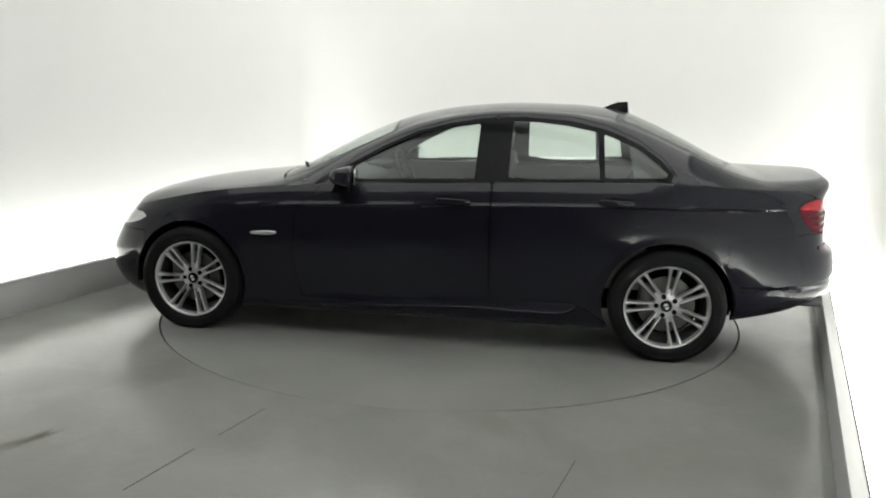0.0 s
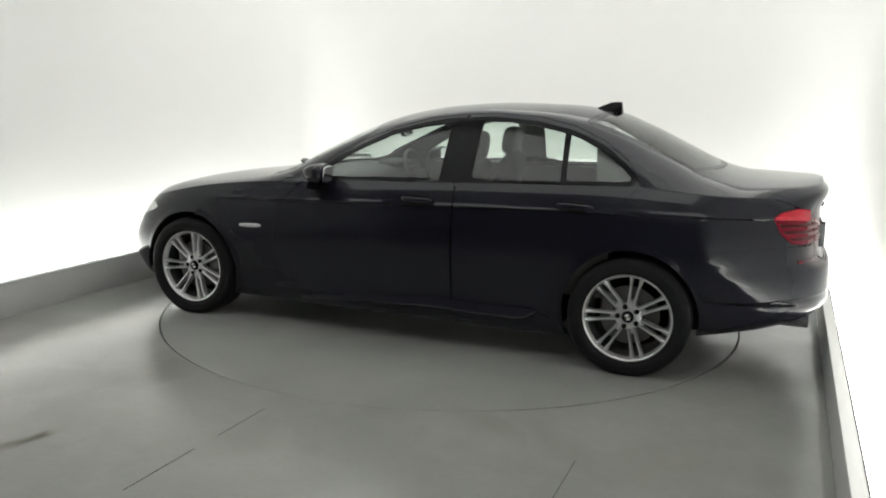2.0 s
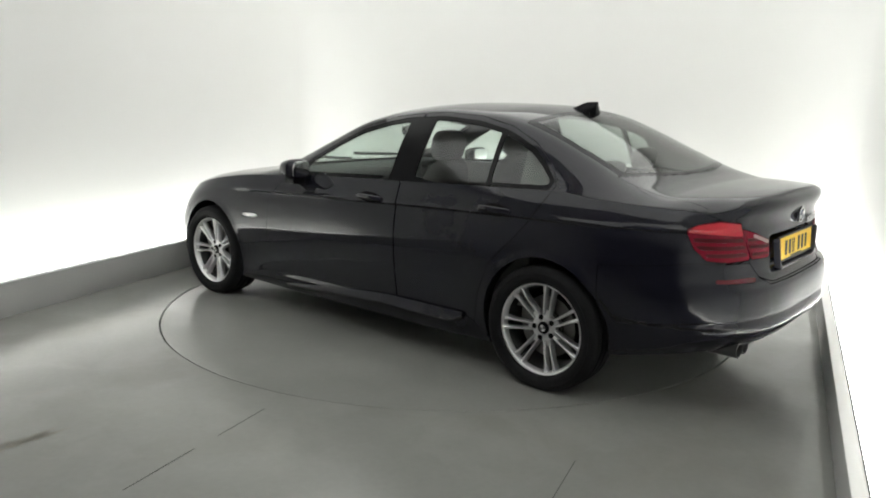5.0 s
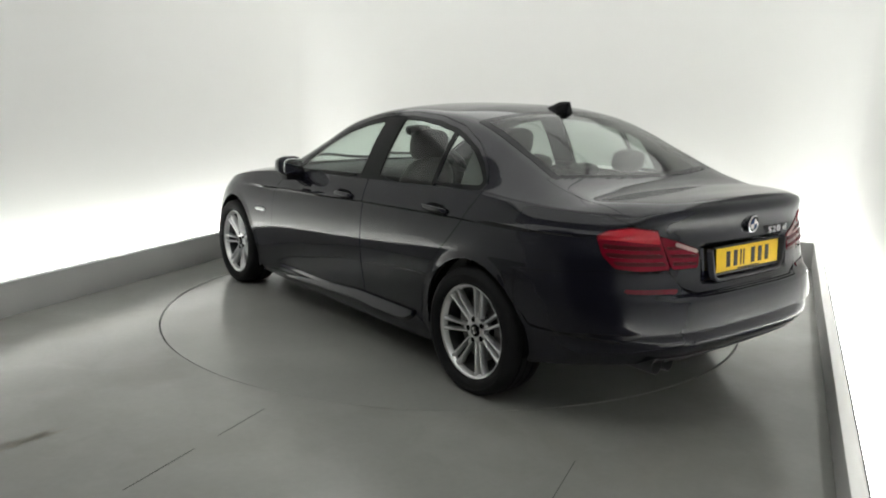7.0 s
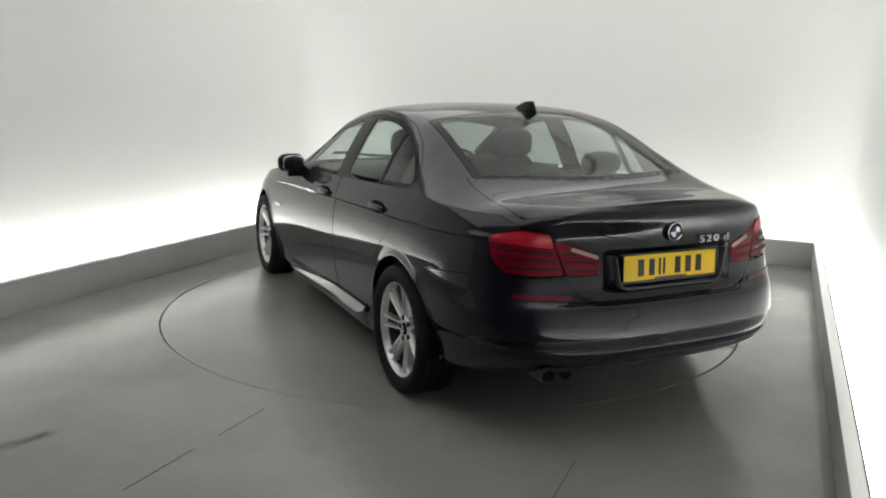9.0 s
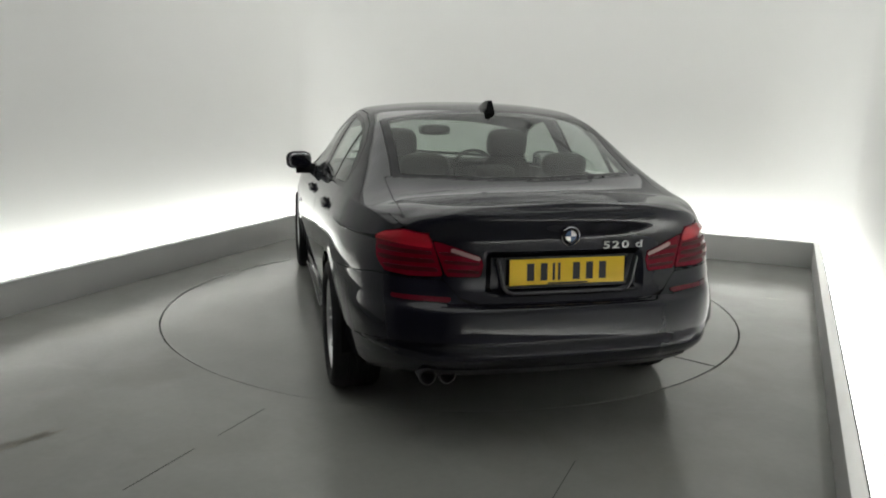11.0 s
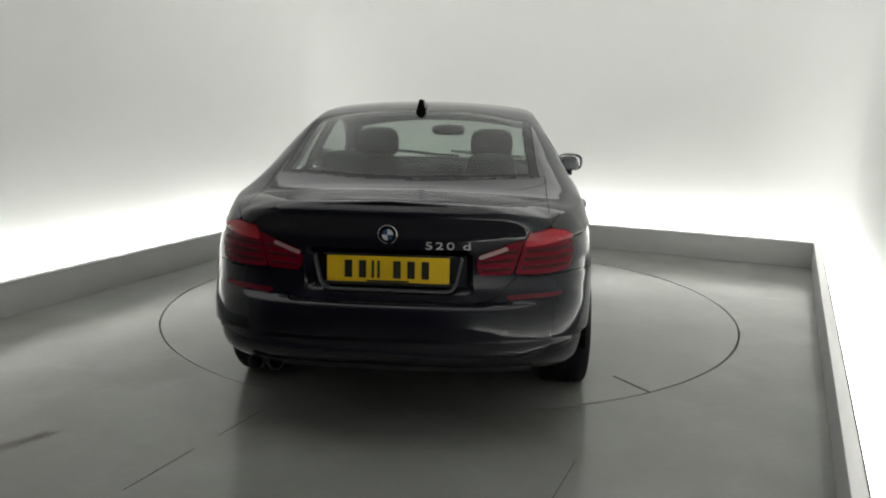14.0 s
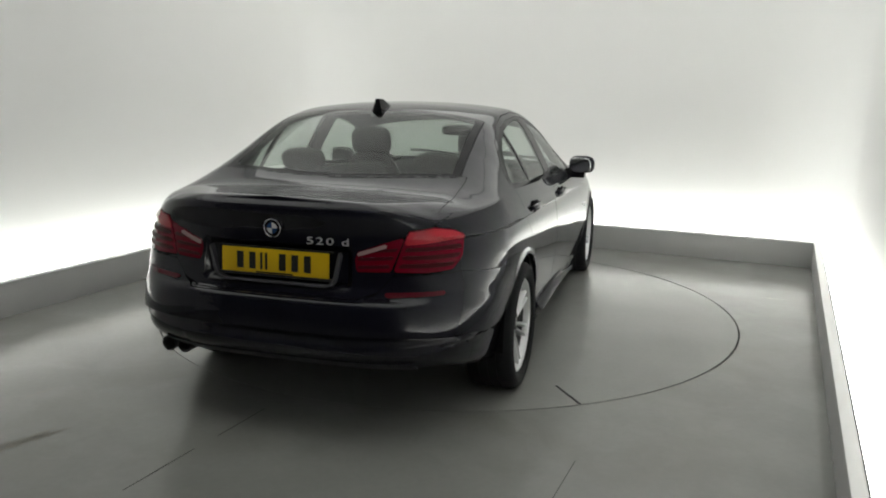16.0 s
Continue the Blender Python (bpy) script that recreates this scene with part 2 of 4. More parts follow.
# ---- turntable ----
turntable = tagged(new("turntable"), "large round grey turntable plate set flush in the floor", "turntable")
bm = bmesh.new()
prism(bm, [((DISC_R - 0.012) * math.cos(2 * math.pi * k / 128), (DISC_R - 0.012) * math.sin(2 * math.pi * k / 128)) for k in range(128)], -0.03, 0.0, axis="z")
part("plate", bm, DISC, turntable, smooth=0)
bm = bmesh.new()
lathe(bm, [(DISC_R - 0.02, 0), (DISC_R + 0.004, 0)], 128, Matrix.Translation((0, 0, -0.028)) @ pose(0, 0, 0, 90, 0, 0))
part("seam", bm, SEAM, turntable, "dark gap round the plate", smooth=0)

# ---- the car's skin ----
def curve(x, table):
    """A smooth curve through a short table of (x, value)."""
    xs, ys = np.array([p[0] for p in table], float), np.array([p[1] for p in table], float)
    d = np.diff(ys) / np.diff(xs)
    m = np.concatenate([[d[0]], np.where(d[:-1] * d[1:] > 0, 2 * d[:-1] * d[1:] / (d[:-1] + d[1:] + 1e-12), 0), [d[-1]]])
    x = np.clip(np.asarray(x, float), xs[0], xs[-1])
    k = np.clip(np.searchsorted(xs, x) - 1, 0, len(xs) - 2)
    h = xs[k + 1] - xs[k]
    t = (x - xs[k]) / h
    return (ys[k] * (1 + 2 * t) * (1 - t) ** 2 + m[k] * h * t * (1 - t) ** 2 + ys[k + 1] * t * t * (3 - 2 * t) + m[k + 1] * h * t * t * (t - 1))


NU, NW, NV = 420, 72, 40
LEVELS = np.linspace(0, 1, NW)
HALF_W = 0.93
BOTTOM = [(-2.55, 0.335), (-2.3, 0.335), (-2.1, 0.305), (-1.9, 0.265), (-1.7, 0.23), (-1.5, 0.19), (-1.1, 0.165), (1.0, 0.165), (1.7, 0.17), (2.0, 0.19), (2.4, 0.22)]
BELT = [(-2.6, 1.062), (-2.42, 1.058), (-2.35, 1.036), (-2.22, 1.008), (-2.0, 1.012), (-1.7, 1.026), (-1.37, 1.034), (-0.5, 1.012), (0.3, 0.972), (0.7, 0.955), (1.0, 0.935), (1.4, 0.885), (1.8, 0.80), (2.1, 0.73), (2.35, 0.66)]
SIDE_Y = [(0, 0.925), (0.04, 0.943), (0.14, 0.956), (0.3, 0.979), (0.45, 0.995), (0.55, 1.0), (0.65, 0.998), (0.74, 0.991), (0.82, 0.983), (0.87, 0.975), (0.93, 0.958), (1.0, 0.93)]
TAIL_X = [(0, 2.40), (0.05, 2.455), (0.11, 2.500), (0.15, 2.511), (0.165, 2.508), (0.205, 2.490), (0.222, 2.484), (0.24, 2.516), (0.30, 2.514), (0.40, 2.504), (0.46, 2.492), (0.52, 2.480), (0.6, 2.478), (0.72, 2.468), (0.86, 2.464), (0.93, 2.466), (0.97, 2.460), (1.0, 2.435)]
NOSE_X = [(0, 2.17), (0.1, 2.24), (0.3, 2.285), (0.5, 2.275), (0.7, 2.225), (0.85, 2.17), (1.0, 2.09)]
ROOF = [(-2.6, 1.068), (-2.44, 1.076), (-2.34, 1.073), (-2.2, 1.068), (-2.05, 1.070), (-1.95, 1.088), (-1.86, 1.124), (-1.6, 1.256), (-1.4, 1.350), (-1.2, 1.426), (-0.9, 1.462), (-0.55, 1.468), (-0.2, 1.446), (0.1, 1.396), (0.35, 1.316), (0.6, 1.206), (0.85, 1.072), (1.0, 0.995), (1.18, 0.965), (1.74, 0.895), (2.1, 0.805), (2.3, 0.70)]
RAIL_Z = [(-2.6, 1.058), (-2.44, 1.066), (-2.3, 1.055), (-2.05, 1.050), (-1.9, 1.076), (-1.53, 1.222), (-1.34, 1.303), (-1.14, 1.369), (-0.87, 1.413), (-0.55, 1.426), (-0.3, 1.408), (0.05, 1.336), (0.42, 1.178), (0.6, 1.094), (0.8, 1.005), (1.0, 0.960), (1.18, 0.936), (1.74, 0.868), (2.1, 0.77), (2.35, 0.68)]
RAIL_Y = [(-2.6, 0.5), (-2.3, 0.60), (-1.9, 0.665), (-1.5, 0.64), (-1.0, 0.62), (-0.3, 0.622), (0.2, 0.65), (0.6, 0.695), (0.95, 0.74), (1.5, 0.66), (2.1, 0.5), (2.35, 0.4)]


CREASE = [(-2.4, 0.922), (-2.1, 0.915), (-1.5, 0.906), (-0.88, 0.893), (-0.38, 0.876), (0.48, 0.851), (1.29, 0.818), (1.6, 0.80)]


def plan_curve(width, tail, nose, n, low=0.0):
    """Half of the car's outline from above at one height, even along its length."""
    t = np.linspace(0, 1, 900)
    xr = -tail * (1 - t ** 3)
    xf = nose * (1 - t ** 3)
    yr = width * (1 - np.abs(xr / tail) ** (9.6 + 3 * low)) ** (1 / (2.9 + 0.5 * low))
    yf = width * (1 - np.abs(xf / nose) ** 10.0) ** (1 / 2.9)
    xy = np.concatenate([np.stack([xr, yr], 1), np.stack([xf, yf], 1)[::-1][1:]])
    s = np.concatenate([[0], np.cumsum(np.hypot(*np.diff(xy, axis=0).T))])
    q = np.linspace(0, s[-1], n)
    return np.interp(q, s, xy[:, 0]), np.interp(q, s, xy[:, 1]), q


def skin():
    """Half the car's outer skin: points with (x, y, z, column, length round the outline), and quads."""
    cols = NW + NV
    P = np.zeros((NU, cols, 5))
    for j, w in enumerate(LEVELS):
        x, y, s = plan_curve(HALF_W * float(curve(w, SIDE_Y)), float(curve(w, TAIL_X)), float(curve(w, NOSE_X)), NU, max(0.0, 1 - 1.6 * w))
        zb, zt = curve(x, BOTTOM), curve(x, BELT)
        P[:, j] = np.stack([x, y, zb + (zt - zb) * w, np.full(NU, j), s], 1)
    for i in range(NU):
        x, ye, ze = P[i, NW - 1, :3]
        yr, zr, zc = min(float(curve(x, RAIL_Y)), ye * 0.82), float(curve(x, RAIL_Z)), float(curve(x, ROOF))
        zr = min(zr, zc)
        a = np.linspace(0, 1, 22)
        up = np.stack([ye + (yr - ye) * a, ze + (zr - ze) * a + 0.035 * np.sin(np.pi * a) * min(1, (zr - ze) / 0.3)], 1)
        b = np.linspace(0, 1, 22)[1:]
        over = np.stack([yr * (1 - b), zc - (zc - zr) * (1 - b) ** 2.3], 1)
        line = np.concatenate([up, over])
        for _ in range(4):
            line[1:-1] = 0.25 * line[:-2] + 0.5 * line[1:-1] + 0.25 * line[2:]
        s = np.linspace(0, len(line) - 1, NV + 1)[1:]
        P[i, NW:, 0] = x
        P[i, NW:, 1] = np.interp(s, np.arange(len(line)), line[:, 0])
        P[i, NW:, 2] = np.interp(s, np.arange(len(line)), line[:, 1])
        P[i, NW:, 3] = NW - 1 + np.arange(1, NV + 1)
        P[i, NW:, 4] = P[i, NW - 1, 4]
    # flared arch lips, and the recess for the plate
    d = np.minimum(np.hypot(P[..., 0] - 1.484, P[..., 2] - 0.335), np.hypot(P[..., 0] + 1.484, P[..., 2] - 0.335)) - 0.372
    side = (np.arange(cols) < NW - 4) & (P[..., 1] > 0.7)
    P[..., 1] += 0.007 * np.clip(1 - np.abs(d) / 0.035, 0, 1) * side
    # the tail's shoulders draw in towards the boot lid
    high = np.clip((np.arange(cols) / (NW - 1) - 0.72) / 0.28, 0, 1) * (np.arange(cols) < NW) + (np.arange(cols) >= NW)
    P[..., 1] *= 1 - 0.055 * high * np.clip((-1.75 - P[..., 0]) / 0.5, 0, 1) ** 1.3
    # sharp shoulder line from the front wing to the tail lamp, drawn in beneath it
    ridge = curve(P[..., 0], CREASE)
    under = np.clip((ridge - P[..., 2]) / 0.10, 0, 1)
    along = np.clip((1.45 - P[..., 0]) / 0.5, 0, 1) * np.clip((P[..., 0] + 2.36) / 0.12, 0, 1) * (np.arange(cols) < NW)
    P[..., 1] += along * (0.007 * np.clip(1 - np.abs(P[..., 2] - ridge) / 0.016, 0, 1) - 0.010 * np.clip(under * 7, 0, 1) * (1 - under) ** 2)
    # the rear bumper's flank: full above a slanting edge, cut back below it
    edge = 0.470 + 0.183 * np.clip((P[..., 0] + 1.88) / 0.138, 0, 1.25)
    behind = np.clip((-1.70 - P[..., 0]) / 0.14, 0, 1) * (P[..., 1] > 0.45) * (np.arange(cols) < NW)
    P[..., 1] += behind * np.clip((-1.84 - P[..., 0]) / 0.2, 0, 1) * (0.009 * np.clip(1 - (P[..., 2] - edge) / 0.17, 0, 1) * (P[..., 2] > edge)) - behind * (0.011 * np.clip((edge - P[..., 2]) / 0.018, 0, 1) - 0.009 * np.clip((-1.84 - P[..., 0]) / 0.2, 0, 1) * (P[..., 2] <= edge) * np.clip(1 - (edge - P[..., 2]) / 0.018, 0, 1))
    # ledge along the sill
    ledge = np.clip((0.29 - P[..., 2]) / 0.035, 0, 1) * np.clip((0.95 - P[..., 0]) / 0.5, 0, 1) * np.clip((P[..., 0] + 1.0) / 0.12, 0, 1)
    P[..., 1] += 0.012 * ledge * (3 - 2 * ledge) * ledge * side
    # the boot lid's face lies behind the bumper's top
    lid = np.clip((0.80 - P[..., 1]) / 0.28, 0, 1) * np.clip((P[..., 2] - 0.635) / 0.03, 0, 1) * (np.arange(cols) < NW) * np.clip((1.03 - P[..., 2]) / 0.12, 0, 1)
    P[..., 0] += 0.034 * lid * lid * (3 - 2 * lid) * (P[..., 0] < -2)
    box = np.clip((0.36 - P[..., 1]) / 0.03, 0, 1) * np.clip((P[..., 2] - 0.69) / 0.025, 0, 1) * np.clip((0.875 - P[..., 2]) / 0.03, 0, 1)
    P[..., 0] += 0.03 * box * (P[..., 0] < -2)
    idx = np.arange(NU * cols).reshape(NU, cols)
    F = np.stack([idx[:-1, :-1], idx[:-1, 1:], idx[1:, 1:], idx[1:, :-1]], -1).reshape(-1, 4)
    return P.reshape(-1, 5), F


SKIN_P, SKIN_F = skin()
RAIL_COL = NW - 1 + NV * 21 / 42


def keep(P, F, phi):
    """The part of a mesh on which phi is positive, cut cleanly along its zero line."""
    pos = phi > 0
    inside = np.array([pos[list(f)].all() for f in F]) if not isinstance(F, np.ndarray) else pos[F].all(1)
    some = np.array([pos[list(f)].any() for f in F]) if not isinstance(F, np.ndarray) else pos[F].any(1)
    pts, faces, cache = list(P), [], {}
    for k in np.nonzero(some)[0]:
        f = [int(i) for i in F[k]]
        if inside[k]:
            faces.append(f)
            continue
        out = []
        for a, b in zip(f, f[1:] + f[:1]):
            if pos[a]:
                out.append(a)
            if pos[a] != pos[b]:
                key = (min(a, b), max(a, b))
                if key not in cache:
                    t = phi[key[0]] / (phi[key[0]] - phi[key[1]])
                    cache[key] = len(pts)
                    pts.append(P[key[0]] + (P[key[1]] - P[key[0]]) * t)
                out.append(cache[key])
        if len(out) > 2:
            faces.append(out)
    used = sorted({i for f in faces for i in f})
    back = {i: n for n, i in enumerate(used)}
    return np.array([pts[i] for i in used]).reshape(-1, 5), [[back[i] for i in f] for f in faces]


def inside_poly(x, z, poly, r=0.0):
    """Signed distance to a polygon, positive inside; r rounds the corners."""
    d, sign = np.full(len(x), 1e9), np.zeros(len(x), bool)
    n = len(poly)
    for i in range(n):
        (ax, az), (bx, bz) = poly[i], poly[(i + 1) % n]
        ex, ez = bx - ax, bz - az
        t = np.clip(((x - ax) * ex + (z - az) * ez) / (ex * ex + ez * ez), 0, 1)
        d = np.minimum(d, np.hypot(x - ax - t * ex, z - az - t * ez))
        hit = ((az > z) != (bz > z)) & (x < ex * (z - az) / (ez + (ez == 0) * 1e-12) + ax)
        sign ^= hit
    return np.where(sign, d, -d) + r


def panel(name, phi, mat, parent, both=False, side=1, thick=0.012, label="", smooth=32, push=0.0, base=None):
    """Cuts a panel out of the skin. side: 1 the car's left, -1 its right; both: one panel across the middle."""
    P, F = keep(*(base or (SKIN_P, SKIN_F)), phi)
    if not len(F):
        return None
    bm = bmesh.new()
    sides = (1, -1) if both else (side,)
    for s in sides:
        vs = [bm.verts.new((p[0], p[1] * s, p[2])) for p in P]
        for f in F:
            g = [vs[i] for i in (f if s > 0 else f[::-1])]
            try:
                bm.faces.new(g)
            except ValueError:
                pass
    bmesh.ops.remove_doubles(bm, verts=bm.verts, dist=0.0006)
    bmesh.ops.dissolve_degenerate(bm, edges=bm.edges, dist=0.0003)
    bm.normal_update()
    if push:
        moves = [(v, v.normal * (push(v.co) if callable(push) else push)) for v in bm.verts]
        for v, d in moves:
            v.co += d
    me = bpy.data.meshes.new(name)
    bm.to_mesh(me)
    bm.free()
    me.materials.append(mat)
    me.shade_smooth()
    me.set_sharp_from_angle(angle=radians(smooth))
    ob = new(name, me)
    ob.parent = parent
    edge_use = np.zeros(len(me.edges), int)
    loop_edges = np.zeros(len(me.loops), int)
    me.loops.foreach_get("edge_index", loop_edges)
    np.add.at(edge_use, loop_edges, 1)
    flags = me.attributes.get("sharp_edge") or me.attributes.new("sharp_edge", "BOOLEAN", "EDGE")
    old = np.zeros(len(me.edges), bool)
    flags.data.foreach_get("value", old)
    flags.data.foreach_set("value", old | (edge_use < 2))
    if thick:
        so = ob.modifiers.new("thickness", "SOLIDIFY")
        so.thickness, so.offset, so.use_rim = thick, -1, True
    if label:
        ob["label"] = label
    return ob


SX, SY, SZ, SC, SS = SKIN_P.T
WHEELS = [(1.484, 0.80), (-1.484, 0.80)]
ARCH = np.minimum(np.hypot(SX - 1.484, SZ - 0.335), np.hypot(SX + 1.484, SZ - 0.335)) - 0.372
ARCH = np.where(SY > 0.4, ARCH, 1.0)
BAND = NW - 1 - SC           # positive on the sides and ends, negative on the deck

DLO_F = [(0.47, 1.0), (0.42, 1.075), (0.25, 1.175), (0.047, 1.268), (-0.16, 1.322), (-0.345, 1.350), (-0.335, 1.03), (-0.1, 1.022)]
DLO_R = [(-0.535, 1.04), (-0.545, 1.366), (-0.7, 1.364), (-0.87, 1.348), (-1.045, 1.315), (-1.065, 1.05)]
DLO_Q = [(-1.095, 1.055), (-1.08, 1.305), (-1.14, 1.285), (-1.28, 1.222), (-1.38, 1.15), (-1.45, 1.09), (-1.44, 1.068)]
RAILCUT = (RAIL_COL - 1.2 - SC) * 0.02
GLASS_F = np.minimum(inside_poly(SX, SZ, DLO_F), np.minimum(RAILCUT, -BAND * 0.02 - 0.01))
GLASS_R = np.minimum(inside_poly(SX, SZ, DLO_R), np.minimum(RAILCUT, -BAND * 0.02 - 0.01))
GLASS_Q = np.minimum(inside_poly(SX, SZ, DLO_Q), np.minimum(RAILCUT, -BAND * 0.02 - 0.01))
RAIL_AT = curve(SX, RAIL_Y)
DECK = (SC - RAIL_COL) * 0.02
SCREEN = np.minimum.reduce([SX - (0.27 - 0.15 * SY ** 2), (1.03 - 0.3 * SY ** 2) - SX, RAIL_AT - 0.045 - SY, -BAND * 0.02])
REAR_SCREEN = np.minimum.reduce([(-1.23 + 0.12 * SY ** 2) - SX, SX - (-1.86 + 0.30 * SY ** 2), RAIL_AT - 0.062 - SY, -BAND * 0.02])
OPEN = np.maximum.reduce([GLASS_F, GLASS_R, GLASS_Q, SCREEN, REAR_SCREEN])

car = tagged(new("car"), "dark blue-black four-door saloon car standing on the turntable", "car")
GAP = 0.0014
ROUND = SY + (SX + 2.43)      # measures round the rear corner

# outlines of the panels, as (along, up) corners
DOOR_F = [(0.74, 0.255), (0.79, 0.5), (0.765, 0.8), (0.61, 0.955), (0.57, 1.0), (0.42, 1.135), (0.2, 1.245), (0.03, 1.312), (-0.2, 1.374), (-0.44, 1.402), (-0.44, 1.0), (-0.44, 0.255)]
DOOR_R = [(-0.447, 0.255), (-0.447, 1.0), (-0.442, 1.402), (-0.6, 1.412), (-0.87, 1.398), (-1.10, 1.348), (-1.28, 1.27), (-1.42, 1.17), (-1.50, 1.075), (-1.475, 1.02), (-1.40, 0.9), (-1.30, 0.78), (-1.15, 0.63), (-1.07, 0.45), (-1.03, 0.255)]
DLO = [(0.53, 0.985), (0.44, 1.085), (0.25, 1.19), (0.047, 1.283), (-0.16, 1.338), (-0.345, 1.368), (-0.6, 1.383), (-0.87, 1.366), (-1.06, 1.327), (-1.15, 1.298), (-1.29, 1.236), (-1.39, 1.165), (-1.475, 1.085), (-1.46, 1.05), (-1.0, 1.035), (-0.4, 1.012), (0.0, 0.998)]
LAMP_OUT = [(1.04, 0.920), (0.96, 0.945), (0.82, 0.962), (0.665, 0.950), (0.572, 0.772), (0.75, 0.770), (0.92, 0.782), (1.0, 0.835)]
LAMP_IN = [(0.650, 0.922), (0.52, 0.893), (0.395, 0.856), (0.38, 0.82), (0.385, 0.770), (0.560, 0.772)]
BOOT = [(-1, 0.655), (0.38, 0.655), (0.47, 0.685), (0.535, 0.762), (0.66, 0.955), (0.72, 1.0), (0.74, 1.3), (-1, 1.3)]
BUMPER = [(-1, 0.0), (-1, 0.648), (0.385, 0.648), (0.478, 0.68), (0.54, 0.756), (0.75, 0.762), (1.0, 0.770), (1.2, 0.750), (1.6, 0.715), (1.6, 0.0)]
HEADLAMP = [(1.80, 0.712), (1.86, 0.742), (1.98, 0.735), (2.12, 0.695), (2.27, 0.635), (2.2, 0.615), (1.98, 0.648), (1.86, 0.682)]
SKIRT = [(1.09, 0.0), (1.09, 0.205), (0.55, 0.225), (-0.3, 0.298), (-0.95, 0.312), (-1.03, 0.27), (-1.14, 0.20), (-1.14, 0.0)]

ON_SIDE = np.where(SY > 0.5, 1.0, -1.0)
T_DLO = np.minimum(inside_poly(SX, SZ, DLO, 0.006), np.minimum(RAILCUT + 0.018, 1.0))
T_DLO = np.minimum(T_DLO, -BAND * 0.02 + 0.005)
P_DOOR_F = np.minimum(inside_poly(SX, SZ, DOOR_F), RAILCUT + 0.05)
P_DOOR_R = np.minimum(inside_poly(SX, SZ, DOOR_R), RAILCUT + 0.05)
AT_BACK = -1.86 - SX
P_LAMP_O = np.minimum.reduce([inside_poly(ROUND, SZ, LAMP_OUT), AT_BACK, BAND + 0.0])
P_LAMP_I = np.minimum.reduce([inside_poly(ROUND, SZ, LAMP_IN), AT_BACK, BAND + 0.0])
P_LAMP = np.maximum(P_LAMP_O, P_LAMP_I)
LID_TOP = np.minimum.reduce([0.675 - SY, (-1.875 + 0.28 * SY ** 2) - SX])
P_BOOT = np.where(BAND >= 0, np.minimum(inside_poly(SY, SZ, BOOT), -2.0 - SX), LID_TOP)
P_BOOT = np.minimum(P_BOOT, -2.0 - SX + 0.4)
P_BUMP = np.minimum.reduce([inside_poly(ROUND, SZ, BUMPER), -1.80 - SX, BAND + 0.5])
P_HEAD = np.minimum(inside_poly(SX, SZ, HEADLAMP), BAND + 0.0)
P_FBUMP = np.minimum.reduce([SX - 1.80, 0.625 - SZ, BAND + 0.5])
P_BONNET = np.minimum.reduce([SX - (1.06 - 0.3 * SY ** 2), (SC - NW - 1.0) * 0.02])
P_SKIRT = np.minimum.reduce([inside_poly(SX, SZ, SKIRT), BAND + 0.5, ON_SIDE])
P_FRIT = REAR_SCREEN + 0.045
P_FRIT_W = SCREEN + 0.02

taken = np.maximum.reduce([P_DOOR_F, P_DOOR_R, P_LAMP, P_BOOT, P_BUMP, P_HEAD, P_FBUMP, P_BONNET, P_SKIRT, P_FRIT, P_FRIT_W, T_DLO])
SHELL = np.minimum(ARCH, -taken - GAP)
panel("body_shell", SHELL, PAINT, car, both=True)
panel("bonnet", np.minimum(P_BONNET - GAP, ARCH), PAINT, car, both=True)
boot = panel("boot_lid", np.minimum(P_BOOT - GAP, -P_LAMP - GAP), PAINT, car, both=True)
panel("rear_bumper", np.minimum.reduce([P_BUMP - GAP, ARCH, -P_BOOT - GAP, -P_LAMP - GAP]), PAINT, car, both=True)
panel("front_bumper", np.minimum.reduce([P_FBUMP - GAP, ARCH, -P_HEAD - GAP]), PAINT, car, both=True)
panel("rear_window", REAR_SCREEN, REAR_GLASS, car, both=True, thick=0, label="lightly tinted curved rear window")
panel("rear_window_trim", np.minimum(P_FRIT - 0.002, -REAR_SCREEN), GLOSS_BLACK, car, both=True, thick=0.006)
panel("windscreen", SCREEN, GLASS, car, both=True, thick=0, label="clear curved windscreen")
panel("windscreen_trim", np.minimum(P_FRIT_W - 0.002, -SCREEN), GLOSS_BLACK, car, both=True, thick=0.006)
panel("inner_shell", np.minimum(ARCH - 0.004, BAND - 1.0), LINER, car, both=True, thick=0, push=-0.024)
HEADLINER = noisy(material("headliner_fabric", (0.10, 0.10, 0.095), 0.9), 20, (0.09, 0.09, 0.088), (0.12, 0.12, 0.115))
panel("headliner", np.minimum.reduce([-OPEN - 0.006, -BAND * 0.02, SX + 1.9, 0.9 - SX, np.where(SC > NW, 1.0, -1.0)]), HEADLINER, car, both=True, thick=0, push=-0.02)

panel("pillar_trim", np.minimum.reduce([inside_poly(SX, SZ, [(-1.275, 0.98), (-1.21, 1.40), (-1.45, 1.36), (-1.95, 1.10), (-1.95, 0.98)]), -BAND * 0.02, -REAR_SCREEN - 0.004, np.where(SC > NW, 1.0, -1.0)]), HEADLINER, car, both=True, thick=0, push=-0.034, label="dark grey inner pillar trim")

